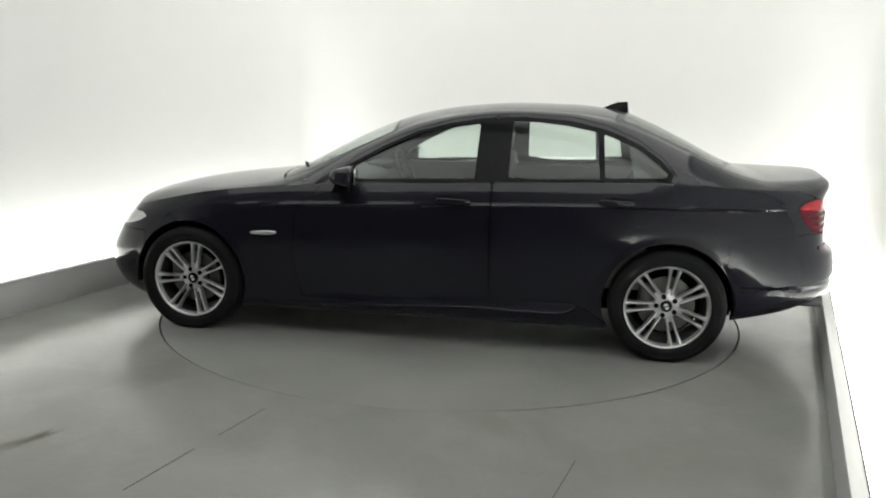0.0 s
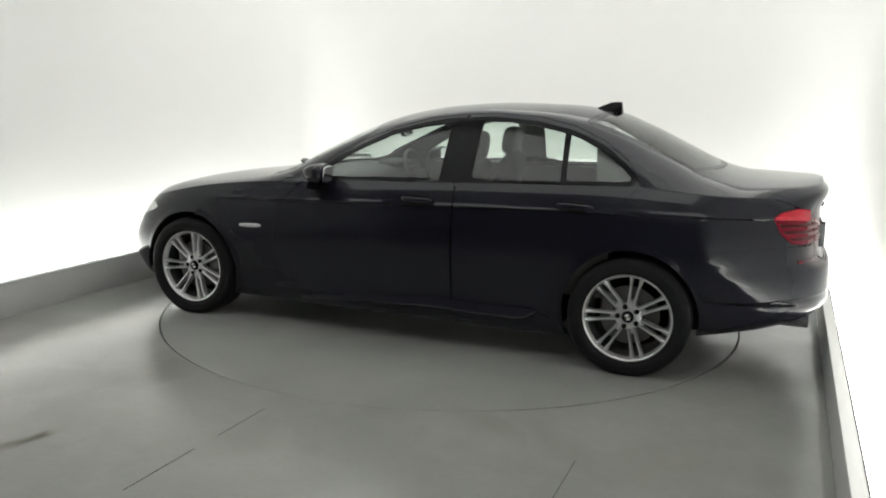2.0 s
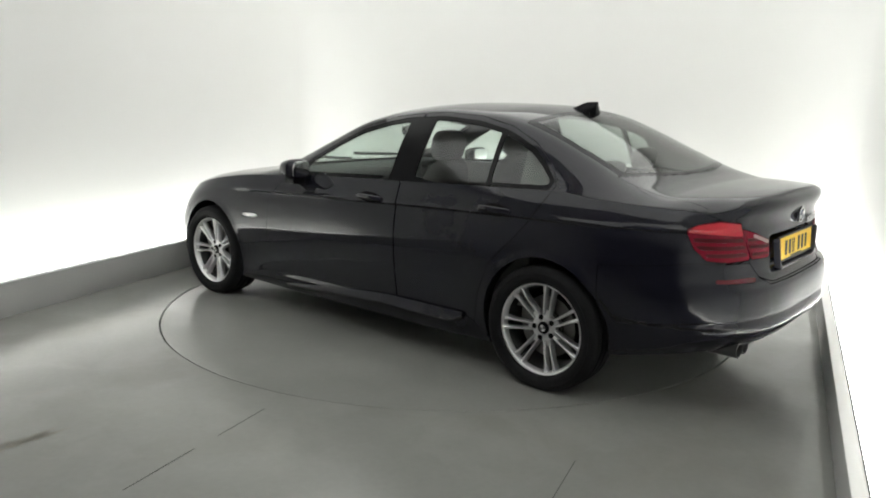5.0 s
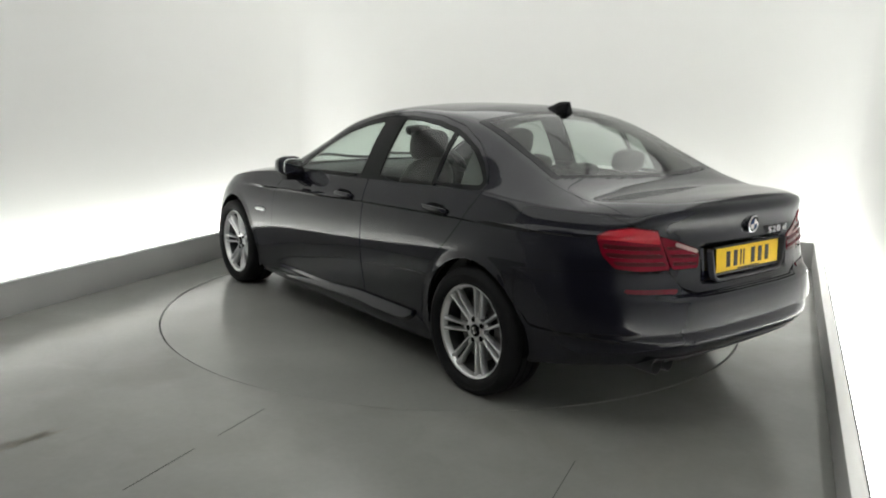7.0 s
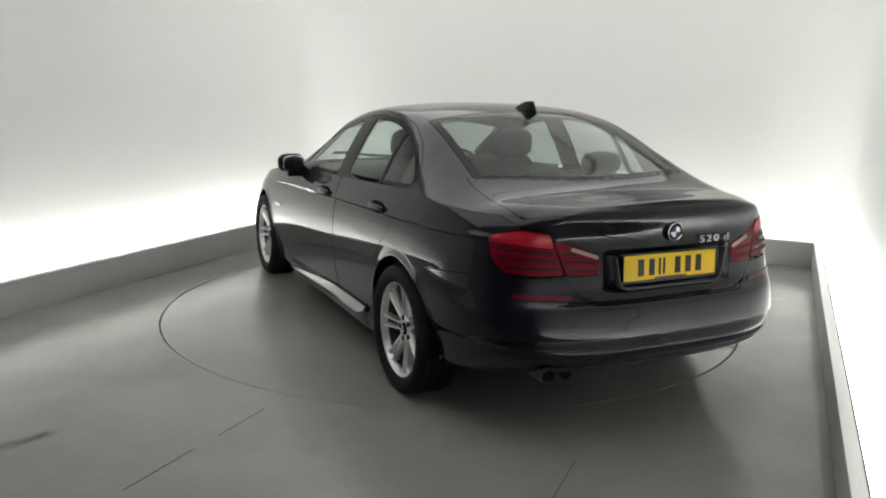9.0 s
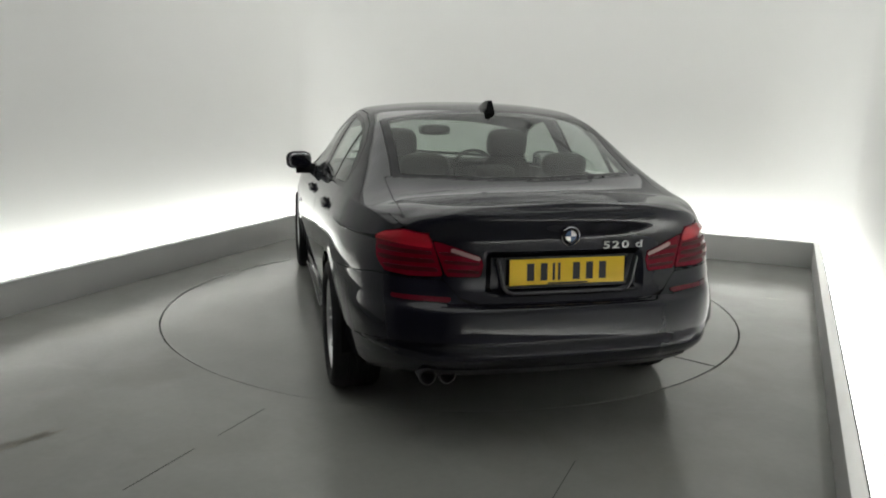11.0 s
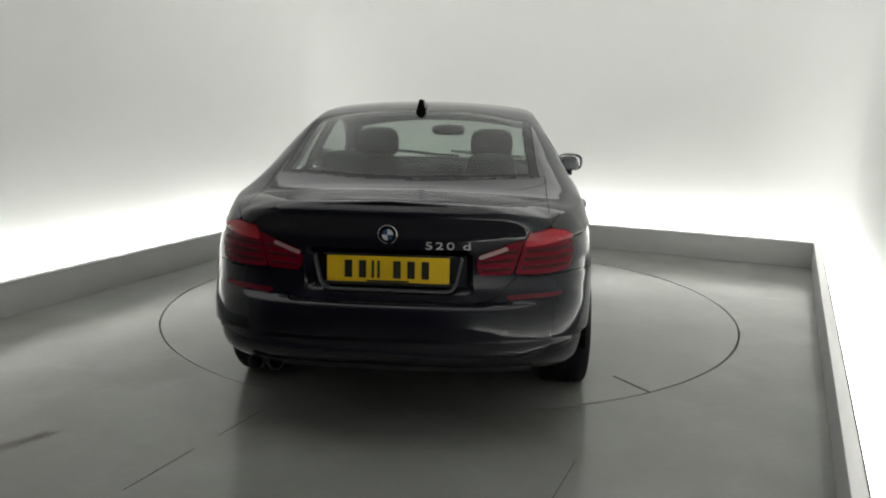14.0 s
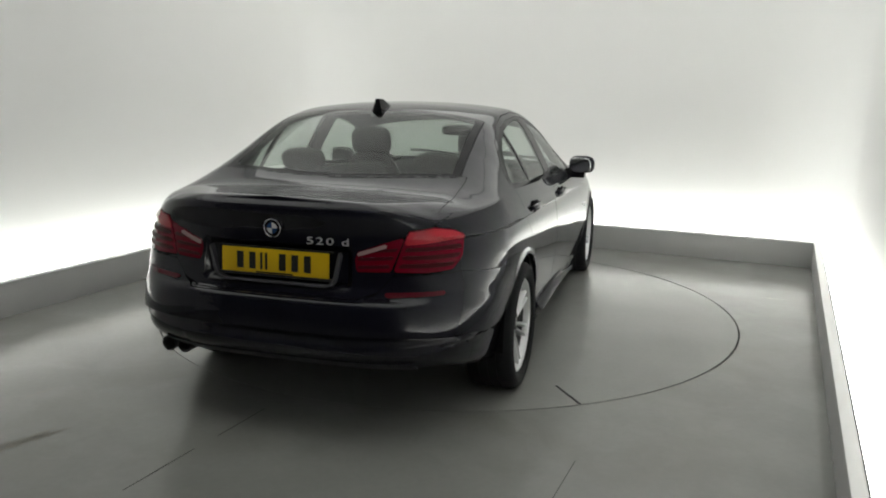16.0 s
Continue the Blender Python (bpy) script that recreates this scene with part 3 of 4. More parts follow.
SMOKE = material("smoked_red_lens", (0.055, 0.002, 0.005), 0.4, spec=0.15)
BAR_RED = material("red_light_bar", (0.09, 0.003, 0.010), 0.25, coat=0.2)
SHEEN_RED = material("sheen_red_lens", (0.42, 0.012, 0.025), 0.25, coat=0.25)
PALE_LENS = material("pale_pink_lens", (0.34, 0.22, 0.22), 0.3, coat=0.3)
WHITE_LENS = material("white_lens", (0.75, 0.74, 0.74), 0.15, coat=0.8)


def sill_blade(s):
    """The sill's tapering blade: it starts as a point behind the front wheel and grows to a blunt end ahead of the rear one."""
    bm = bmesh.new()
    rows, n = [], 28
    for k in range(n + 1):
        t = k / n
        x = 0.60 - 1.56 * t
        grow = min(1.0, t / 0.75) ** 0.8 * (1.0 if t < 0.94 else max(0.25, 1 - ((t - 0.94) / 0.06) ** 2))
        top = 0.218 + 0.094 * min(1.0, t / 0.62) ** 0.85
        low = top - 0.008 - 0.050 * grow
        y0, y1 = 0.905, 0.910 + 0.018 * grow
        rows.append([bm.verts.new((x, y * s, z)) for y, z in ((y0 - 0.03, top - 0.004), (y0, top), (y0 + 0.35 * (y1 - y0), top - 0.30 * (top - low)), (y1 - 0.004, low + 0.006), (y1, low), (y1 - 0.006, low - 0.008), (y0 - 0.03, low - 0.03))])
    for a, b in zip(rows, rows[1:]):
        for i in range(6):
            bm.faces.new((a[i], b[i], b[i + 1], a[i + 1]))
    bm.faces.new(rows[0])
    bm.faces.new(rows[-1])
    return part("sill_blade", bm, PAINT, car, "body-coloured sill blade", smooth=35)


for s in (1, -1):
    door_f = panel("front_door", np.minimum.reduce([P_DOOR_F - GAP, -T_DLO, ARCH, -P_SKIRT - GAP]), PAINT, car, side=s)
    door_r = panel("rear_door", np.minimum.reduce([P_DOOR_R - GAP, -T_DLO, ARCH, -P_SKIRT - GAP]), PAINT, car, side=s)
    panel("window_trim", np.minimum.reduce([T_DLO - 0.001, -GLASS_F, -GLASS_R, -GLASS_Q]), GLOSS_BLACK, car, side=s, thick=0.01, push=-0.002, label="gloss black window surround")
    panel("window_glass", GLASS_F, GLASS, door_f, side=s, thick=0, push=-0.004, label="tinted side window")
    panel("window_glass", GLASS_R, GLASS, door_r, side=s, thick=0, push=-0.004, label="tinted side window")
    panel("quarter_glass", GLASS_Q, GLASS, door_r, side=s, thick=0, push=-0.004, label="tinted quarter window")
    panel("side_skirt", np.minimum(P_SKIRT - GAP, ARCH), PAINT, car, side=s, push=0.002, thick=0.02)
    sill_blade(s)
    lamp_o = panel("tail_lamp", P_LAMP_O - GAP, LENS_RED, car, side=s, push=0.003, thick=0.02, label="red wrap-round tail lamp")
    lamp_i = panel("tail_lamp_inner", P_LAMP_I - GAP, LENS_RED, boot, side=s, push=0.003, thick=0.02, label="red inner tail lamp")
    # glowing-red strips and darker bands in the lamp
    for k in range(3):
        zc = 0.803 + 0.034 * k
        strip = np.minimum(P_LAMP_O - 0.018, 0.0085 - np.abs(SZ - zc - 0.02 * (ROUND - 0.8)))
        panel("light_bar", strip, SMOKE, lamp_o, side=s, push=0.006, thick=0.006)
        strip = np.minimum(P_LAMP_I - 0.012, 0.007 - np.abs(SZ - zc + 0.008 - 0.04 * (ROUND - 0.5)))
        panel("light_bar", strip, SMOKE, lamp_i, side=s, push=0.006, thick=0.006)
    # lighter red along the top: the lamp's reflected light put into colour
    panel("lens_top_sheen", np.minimum(P_LAMP_O - 0.007, SZ - 0.895 - 0.06 * (ROUND - 0.8)), SHEEN_RED, lamp_o, side=s, push=0.0055, thick=0.006)
    white = np.minimum.reduce([P_LAMP_I - 0.004, 0.0085 - np.abs(SZ - 0.843 - 0.26 * (ROUND - 0.39)), ROUND - 0.385, 0.55 - ROUND])
    panel("reversing_lens", white, PALE_LENS, lamp_i, side=s, push=0.007, thick=0.006, label="white reversing lens")
    refl = np.minimum(inside_poly(ROUND, SZ, [(0.52, 0.664), (0.52, 0.686), (0.86, 0.696), (0.86, 0.678)]), AT_BACK)
    panel("reflector", np.minimum(refl, BAND), BAR_RED, car, side=s, push=0.005, thick=0.01, label="red bumper reflector")
    panel("headlamp", P_HEAD - GAP, LENS_CLEAR, car, side=s, thick=0, label="clear headlamp lens")
    panel("headlamp_bowl", P_HEAD - GAP - 0.002, WHITE_LENS, car, side=s, push=-0.010, thick=0.004)

valance = np.minimum.reduce([0.375 - SZ, 0.62 - SY, -2.2 - SX, BAND])
panel("valance", valance, BLACK_PLASTIC, car, both=True, push=0.004, thick=0.006, label="black plastic rear valance")


def rounded(bm, c, r, e=2.6, n=20, m=None):
    """A soft box: a superellipsoid with half sizes r."""
    rows = []
    for i in range(n // 2 + 1):
        b = -math.pi / 2 + math.pi * i / (n // 2)
        row = []
        for k in range(n):
            a = 2 * math.pi * k / n
            f = lambda v: math.copysign(abs(v) ** (2 / e), v)
            row.append(bm.verts.new((c[0] + r[0] * f(math.cos(b)) * f(math.cos(a)), c[1] + r[1] * f(math.cos(b)) * f(math.sin(a)), c[2] + r[2] * f(math.sin(b)))))
        rows.append(row)
    vs = [v for row in rows for v in row]
    for i in range(n // 2):
        for k in range(n):
            q = (rows[i][k], rows[i][(k + 1) % n], rows[i + 1][(k + 1) % n], rows[i + 1][k])
            bm.faces.new(q)
    bmesh.ops.remove_doubles(bm, verts=vs, dist=1e-5)
    if m is not None:
        bmesh.ops.transform(bm, matrix=m, verts=[v for v in vs if v.is_valid])


# ---- wheels ----
HUB_Z = 0.325
def wheel(x, s):
    """Seven twin-spoke alloy with its tyre; its outer face looks along +y."""
    bm = bmesh.new()
    lathe(bm, [(0.240, 0.080), (0.2470, 0.092), (0.2475, 0.101), (0.244, 0.104), (0.238, 0.102), (0.234, 0.096), (0.231, 0.085), (0.2265, 0.076), (0.2255, 0.066)], 72)
    rim = part("wheel", bm, ALLOY, car, "silver seven twin-spoke alloy wheel", matrix=pose(x, 0.812 * s, HUB_Z, 0, 0, 0 if s > 0 else 180))
    bm = bmesh.new()
    lathe(bm, [(0.240, -0.105), (0.258, -0.119), (0.29, -0.125), (0.317, -0.119), (0.331, -0.102), (0.337, -0.07), (0.3375, -0.052), (0.329, -0.05), (0.329, -0.042), (0.338, -0.04),
               (0.338, -0.006), (0.329, -0.004), (0.329, 0.004), (0.338, 0.006), (0.338, 0.04), (0.329, 0.042), (0.329, 0.05), (0.3375, 0.052), (0.337, 0.07), (0.331, 0.102), (0.317, 0.118),
               (0.298, 0.1235), (0.296, 0.1215), (0.28, 0.1225), (0.262, 0.118), (0.25, 0.108), (0.245, 0.1)], 96)
    for v in bm.verts:      # the tyre flattens where it bears on the plate, and bulges there
        if v.co.z < -HUB_Z:
            v.co.y *= 1 + 0.9 * (-HUB_Z - v.co.z) / 0.1
            v.co.z = -HUB_Z
    part("tyre", bm, RUBBER, rim, "black rubber tyre")
    # barrel coloured dark for the shade behind the spokes
    bm = bmesh.new()
    lathe(bm, [(0.2258, 0.068), (0.216, 0.03), (0.213, -0.08), (0.226, -0.1)], 64)
    part("rim_barrel", bm, BARREL, rim, "inner rim barrel, darkened in place of shade")
    for k in range(7):
        a = 2 * math.pi * (k + 0.02) / 7 + math.pi / 2 + 0.15
        bm = bmesh.new()
        for d in (-1, 1):
            n = 9
            rows = []
            for i in range(n):
                t = i / (n - 1)
                r = 0.066 + t * (0.2315 - 0.066)
                side = d * (0.0155 + 0.0095 * t + 0.003 * t ** 4)
                hw = 0.0062 + 0.0012 * abs(2 * t - 1) + 0.006 * max(0.0, t - 0.82) / 0.18
                top = 0.078 - 0.014 * (1 - t) ** 2 + 0.013 * t ** 1.5
                rows.append([bm.verts.new((r, top - 0.005, side - hw)), bm.verts.new((r, top, side - hw * 0.45)), bm.verts.new((r, top, side + hw * 0.45)), bm.verts.new((r, top - 0.005, side + hw)),
                             bm.verts.new((r, top - 0.04, side + hw * 1.25)), bm.verts.new((r, top - 0.04, side - hw * 1.25))])
            for i in range(n - 1):
                for j in range(6):
                    bm.faces.new((rows[i][j], rows[i + 1][j], rows[i + 1][(j + 1) % 6], rows[i][(j + 1) % 6]))
            bm.faces.new(rows[0])
            bm.faces.new(rows[-1])
        # web between the two spokes near the hub
        web = [bm.verts.new(c) for c in ((0.064, 0.060, -0.016), (0.064, 0.060, 0.016), (0.098, 0.058, 0.017), (0.098, 0.058, -0.017), (0.064, 0.03, -0.016), (0.064, 0.03, 0.016), (0.098, 0.03, 0.017), (0.098, 0.03, -0.017))]
        for f in ((0, 1, 2, 3), (7, 6, 5, 4), (0, 4, 5, 1), (1, 5, 6, 2), (2, 6, 7, 3), (3, 7, 4, 0)):
            bm.faces.new([web[i] for i in f])
        part("spoke", bm, ALLOY, rim, smooth=50, matrix=Matrix.Rotation(-a, 4, "Y"))
    bm = bmesh.new()
    lathe(bm, [(0.033, 0.062), (0.036, 0.066), (0.05, 0.066), (0.064, 0.065), (0.072, 0.060), (0.075, 0.050), (0.075, 0.02)], 48)
    part("hub", bm, ALLOY, rim)
    bm = bmesh.new()
    lathe(bm, [(0.0, 0.075), (0.012, 0.075), (0.026, 0.073), (0.031, 0.069), (0.033, 0.058)], 32)
    part("centre_cap", bm, GLOSS_BLACK, rim, "black centre cap with a pale roundel")
    for k in range(4):
        bm = bmesh.new()
        pts = [(0, 0)] + [(0.018 * math.cos(radians(90 * k + 15 * i + 20)), 0.018 * math.sin(radians(90 * k + 15 * i + 20))) for i in range(7)]
        prism(bm, pts, 0.0745, 0.0765, axis="y")
        part("roundel", bm, (WHITE_LENS, STEEL)[k % 2], rim, smooth=0)
    # black discs on the hub stand in for the shade in its bolt holes
    for k in range(5):
        a = 2 * math.pi * k / 5
        bm = bmesh.new()
        lathe(bm, [(0.0, 0.0672), (0.010, 0.0672), (0.0135, 0.0676), (0.0145, 0.0670), (0.0150, 0.060)], 16)
        part("bolt_hole", bm, LINER, rim, matrix=pose(0.057 * math.cos(a), 0.0, 0.057 * math.sin(a)))
    bm = bmesh.new()
    lathe(bm, [(0.06, 0.035), (0.09, 0.035), (0.092, 0.02), (0.165, 0.02), (0.165, 0.0), (0.07, 0.0)], 48)
    part("brake_disc", bm, STEEL, rim, "grey steel brake disc")
    bm = bmesh.new()
    rounded(bm, (0.12, 0.015, 0.04), (0.04, 0.03, 0.085), 4)
    part("brake_caliper", bm, STEEL, rim)
    # black disc added to keep the wheel's inside in shade
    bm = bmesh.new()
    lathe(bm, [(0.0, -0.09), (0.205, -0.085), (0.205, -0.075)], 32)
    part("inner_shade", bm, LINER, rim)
    # arch liner
    bm = bmesh.new()
    prof = [(0.378, 0.90), (0.385, 0.55), (0.0, 0.55)]
    lathe(bm, prof, 48)
    bmesh.ops.bisect_plane(bm, geom=bm.verts[:] + bm.edges[:] + bm.faces[:], plane_co=(0, 0, -0.05), plane_no=(0, 0, -1), clear_outer=True)
    part("arch_liner", bm, LINER, car, matrix=Matrix.Translation((x, 0, 0.335)) @ (Matrix.Identity(4) if s > 0 else pose(0, 0, 0, 0, 0, 180)))


for s in (1, -1):
    for x in (1.484, -1.484):
        wheel(x, s)

# floor pan under the car
bm = bmesh.new()
add_box(bm, (-1.9, -0.56, 0.20), (2.1, 0.56, 0.27), 0.02)
add_box(bm, (-1.08, -0.84, 0.185), (1.08, 0.84, 0.25), 0.01)
part("underbody", bm, LINER, car)

# ---- mirrors, handles, fin, badges ----
for s in (1, -1):
    bm = bmesh.new()
    rounded(bm, (0, 0, 0), (0.100, 0.098, 0.068), 3.0, 24)
    for v in bm.verts:   # blunt at the back, tapered to the front
        k = (v.co.x + 0.100) / 0.20
        v.co.y *= 1 - 0.30 * k ** 2
        v.co.z *= 1 - 0.38 * k ** 2
        v.co.x *= 1.0 if v.co.x > 0 else 0.55
        v.co.x += 0.05 * v.co.y * -1
    m = pose(0.42, 0.965 * s, 1.025, 0, 0, 0) @ Matrix.Diagonal((1, s, 1, 1))
    mir = part("door_mirror", bm, PAINT, car, "body-coloured door mirror", matrix=m)
    bm = bmesh.new()
    rounded(bm, (-0.062, 0, 0.002), (0.006, 0.082, 0.054), 3.2, 20)
    part("mirror_glass", bm, CHROME, mir, "reflective mirror glass", matrix=pose(0.004, 0, 0, 0, -4, 9))
    bm = bmesh.new()
    prism(bm, [(-0.02, -0.10), (0.09, -0.10), (0.06, -0.03), (0.0, -0.03)], -0.14, 0.02, axis="y", bevel=0.006)
    part("mirror_stalk", bm, GLOSS_BLACK, mir)
    for x, z, d in ((-0.22, 0.897, "front_door"), (-1.17, 0.922, "rear_door")):
        bm = bmesh.new()
        rounded(bm, (0, 0, 0), (0.105, 0.013, 0.017), 3.5, 20)
        for v in bm.verts:
            v.co.y += 0.010 * (1 - (v.co.x / 0.105) ** 2)
        h = part("door_handle", bm, PAINT, car, "body-coloured pull handle", matrix=pose(x, 0.918 * s, z, 0, -1.5, 0) @ Matrix.Diagonal((1, s, 1, 1)))
        bm = bmesh.new()
        rounded(bm, (0, -0.008, -0.003), (0.085, 0.008, 0.034), 2.2, 20)
        part("handle_cup", bm, LINER, h)
    # side vent with a pale repeater
    bm = bmesh.new()
    rounded(bm, (0, 0, 0), (0.088, 0.008, 0.0115), 2.6, 16)
    for v in bm.verts:
        v.co.z += -0.03 * v.co.x
        v.co.z *= 1.15 - 1.2 * v.co.x
    part("side_repeater", bm, ALLOY, car, "bright side repeater strip", matrix=pose(0.972, 0.9315 * s, 0.655, 0, 0, 0) @ Matrix.Diagonal((1, s, 1, 1)))

bm = bmesh.new()
prism(bm, [(-1.06, 1.435), (-1.14, 1.470), (-1.175, 1.483), (-1.238, 1.486), (-1.25, 1.385), (-1.18, 1.40)], -0.036, 0.036, axis="y", bevel=0.004)
for v in bm.verts:
    k = max(0, (v.co.z - 1.405) / 0.08)
    v.co.y *= 1 - 0.70 * min(k, 1)
part("roof_fin", bm, GLOSS_BLACK, car, "black shark-fin aerial")

BACK_X = -2.47
ROT_BACK = Matrix(((0, 0, -1, 0), (-1, 0, 0, 0), (0, 1, 0, 0), (0, 0, 0, 1)))     # local x runs to the car's right, y up, z out of the tail
YELLOW = noisy(material("plate_yellow", (0.72, 0.47, 0.012), 0.35, spec=0.4), 5, (0.70, 0.45, 0.012), (0.76, 0.50, 0.014))
INK = material("plate_ink", (0.01, 0.01, 0.01), 0.5)
plate_m = pose(-2.438, 0, 0.788) @ pose(0, 0, 0, 0, 3, 0) @ ROT_BACK
bm = bmesh.new()
add_box(bm, (-0.26, -0.0555, 0), (0.26, 0.0555, 0.004), 0.002)
plate = part("number_plate", bm, YELLOW, car, "yellow rear plate with dark bars", matrix=plate_m)
for cx, w in ((-0.168, 0.032), (-0.108, 0.030), (-0.064, 0.011), (-0.040, 0.011), (0.038, 0.032), (0.098, 0.032), (0.158, 0.032)):
    bm = bmesh.new()
    add_box(bm, (cx - w / 2, -0.037, 0.003), (cx + w / 2, 0.037, 0.0055))
    part("bar", bm, INK, plate, smooth=0)
bm = bmesh.new()
add_box(bm, (-0.09, -0.0535, 0.003), (0.09, -0.0465, 0.0052))
part("bar", bm, INK, plate, smooth=0)
bm = bmesh.new()
for lo, hi in (((-0.275, -0.068, -0.01), (0.275, -0.0565, 0.006)), ((-0.275, 0.0565, -0.01), (0.275, 0.064, 0.004))):
    add_box(bm, lo, hi, 0.002)
part("plate_frame", bm, BLACK_PLASTIC, plate)
# grey strip round the plate's recess: its edge's reflection put into colour
RECESS_GLINT = noisy(material("recess_glint", (0.05, 0.05, 0.056), 0.35, spec=0.4, coat=0.4), 10, (0.042, 0.042, 0.048), (0.060, 0.060, 0.066))
line = [(-0.312, 0.055), (-0.300, 0.0), (-0.288, -0.055), (-0.272, -0.078), (-0.245, -0.088), (0.245, -0.088), (0.272, -0.078), (0.288, -0.055), (0.300, 0.0), (0.312, 0.055)]
bm = bmesh.new()
rails = [[bm.verts.new((x * f, y - d, z)) for x, y in line] for f, d, z in ((0.985, -0.006, -0.012), (0.985, -0.006, 0.016), (1.0, 0.0, 0.020), (1.015, 0.006, 0.016), (1.015, 0.006, -0.012))]
for a, b in zip(rails, rails[1:]):
    for k in range(len(line) - 1):
        bm.faces.new((a[k], b[k], b[k + 1], a[k + 1]))
for k in (0, len(line) - 1):
    bm.faces.new([r[k] for r in rails])
bmesh.ops.recalc_face_normals(bm, faces=bm.faces)
part("recess_glint", bm, RECESS_GLINT, plate, "grey strip in place of the reflection round the plate recess")

BLUE = material("badge_blue", (0.02, 0.06, 0.16), 0.2, coat=0.5)
badge_m = pose(-2.450, 0, 0.940) @ pose(0, 0, 0, 0, -3, 0) @ ROT_BACK
bm = bmesh.new()
lathe(bm, [(0.0, 0.004), (0.034, 0.004), (0.040, 0.001), (0.040, -0.012)], 40, pose(0, 0, 0, 90, 0, 0))
badge = part("round_badge", bm, GLOSS_BLACK, car, "round black badge with a bright rim", matrix=badge_m)
bm = bmesh.new()
lathe(bm, [(0.036, 0.004), (0.038, 0.007), (0.041, 0.005), (0.041, -0.008)], 40, pose(0, 0, 0, 90, 0, 0))
part("badge_rim", bm, CHROME, badge)
for k, mt in enumerate((WHITE_LENS, BLUE, WHITE_LENS, BLUE)):
    bm = bmesh.new()
    pts = [(0, 0)] + [(0.024 * math.cos(radians(90 * k + 9 * i)), 0.024 * math.sin(radians(90 * k + 9 * i))) for i in range(11)]
    prism(bm, pts, 0.003, 0.0075, axis="z")
    part("badge_quarter", bm, mt, badge, smooth=0)


def lettering(text, size, depth):
    cu = bpy.data.curves.new("lettering", "FONT")
    cu.body, cu.size, cu.extrude, cu.align_x = text, size, depth, "CENTER"
    tmp = new("lettering_source", cu)
    bpy.context.view_layer.update()
    me = bpy.data.meshes.new_from_object(tmp.evaluated_get(bpy.context.evaluated_depsgraph_get()))
    bpy.data.objects.remove(tmp)
    return me


SILVER = material("silver_letter", (0.62, 0.62, 0.62), 0.3, metal=0.35)
WORD = "520d"
for ch, y in zip(WORD, (-0.172, -0.216, -0.262, -0.330)):
    me = lettering(ch, 0.052, 0.003)
    me.materials.clear()
    me.materials.append(SILVER)
    letter = new("letter", me)
    letter.parent = car
    letter["label"] = "chrome model character"
    letter.matrix_basis = pose(-2.441 + 0.16 * (y * y - 0.03), y, 0.880) @ pose(0, 0, 0, 0, 0, 5) @ ROT_BACK @ Matrix.Diagonal((1.4, 0.85, 1, 1))

# exhaust
for y in (0.51, 0.595):
    bm = bmesh.new()
    lathe(bm, [(0.032, -0.2), (0.036, -0.2), (0.037, 0.0), (0.033, 0.002), (0.031, -0.01), (0.030, -0.19), (0.0, -0.19)], 28, pose(0, 0, 0, 0, 0, 90))
    part("exhaust_pipe", bm, BARREL, car, "dull steel exhaust tailpipe", matrix=pose(-2.40, y, 0.341, 0, 0, 0))

# ---- cabin ----
LEATHER = noisy(material("seat_leather", (0.13, 0.125, 0.115), 0.5, spec=0.4), 12, (0.065, 0.063, 0.06), (0.11, 0.107, 0.10), grain=0.03)
LINING = noisy(material("door_lining_grey", (0.10, 0.10, 0.095), 0.6), 14, (0.08, 0.08, 0.077), (0.12, 0.12, 0.115))
DASH = noisy(material("dash_plastic", (0.025, 0.025, 0.026), 0.6), 14, (0.02, 0.02, 0.021), (0.032, 0.032, 0.033))


def front_seat(y):
    bm = bmesh.new()
    rounded(bm, (0, 0, 0), (0.25, 0.25, 0.09), 3.4, 20)
    seat = part("front_seat", bm, LEATHER, car, "grey leather front seat", matrix=pose(0.0, y, 0.46))
    bm = bmesh.new()
    rounded(bm, (0, 0, 0.31), (0.075, 0.24, 0.35), 3.2, 24)
    for v in bm.verts:
        v.co.y *= 1 - 0.22 * max(0, v.co.z / 0.63) ** 2
        v.co.x -= 0.03 * (1 - (v.co.y / 0.25) ** 2)
    part("backrest", bm, LEATHER, seat, matrix=pose(-0.22, 0, 0.04, 0, -17, 0))
    bm = bmesh.new()
    rounded(bm, (0, 0, 0), (0.055, 0.14, 0.10), 3.2, 20)
    part("headrest", bm, LEATHER, seat, matrix=pose(-0.40, 0, 0.735, 0, -8, 0))
    for d in (-0.05, 0.05):
        bm = bmesh.new()
        lathe(bm, [(0.0, 0), (0.006, 0), (0.006, 0.12), (0.0, 0.12)], 10, pose(0, 0, 0, 90, 0, 0))
        part("headrest_post", bm, CHROME, seat, matrix=pose(-0.395, d, 0.61))


front_seat(0.38)
front_seat(-0.38)
bm = bmesh.new()
rounded(bm, (0, 0, 0), (0.25, 0.66, 0.1), 4, 24)
bench = part("rear_bench", bm, LEATHER, car, "grey leather rear bench", matrix=pose(-0.95, 0, 0.48))
bm = bmesh.new()
rounded(bm, (0, 0, 0.28), (0.09, 0.66, 0.32), 4, 24)
part("backrest", bm, LEATHER, bench, matrix=pose(-0.24, 0, 0.02, 0, -24, 0))
for y in (-0.40, 0.0, 0.40):
    bm = bmesh.new()
    rounded(bm, (0, 0, 0), (0.05, 0.13 if y else 0.11, 0.065 if y else 0.04), 3.0, 20)
    part("headrest", bm, LEATHER, bench, matrix=pose(-0.42, y, 0.66 if y else 0.62, 0, -12, 0))
bm = bmesh.new()
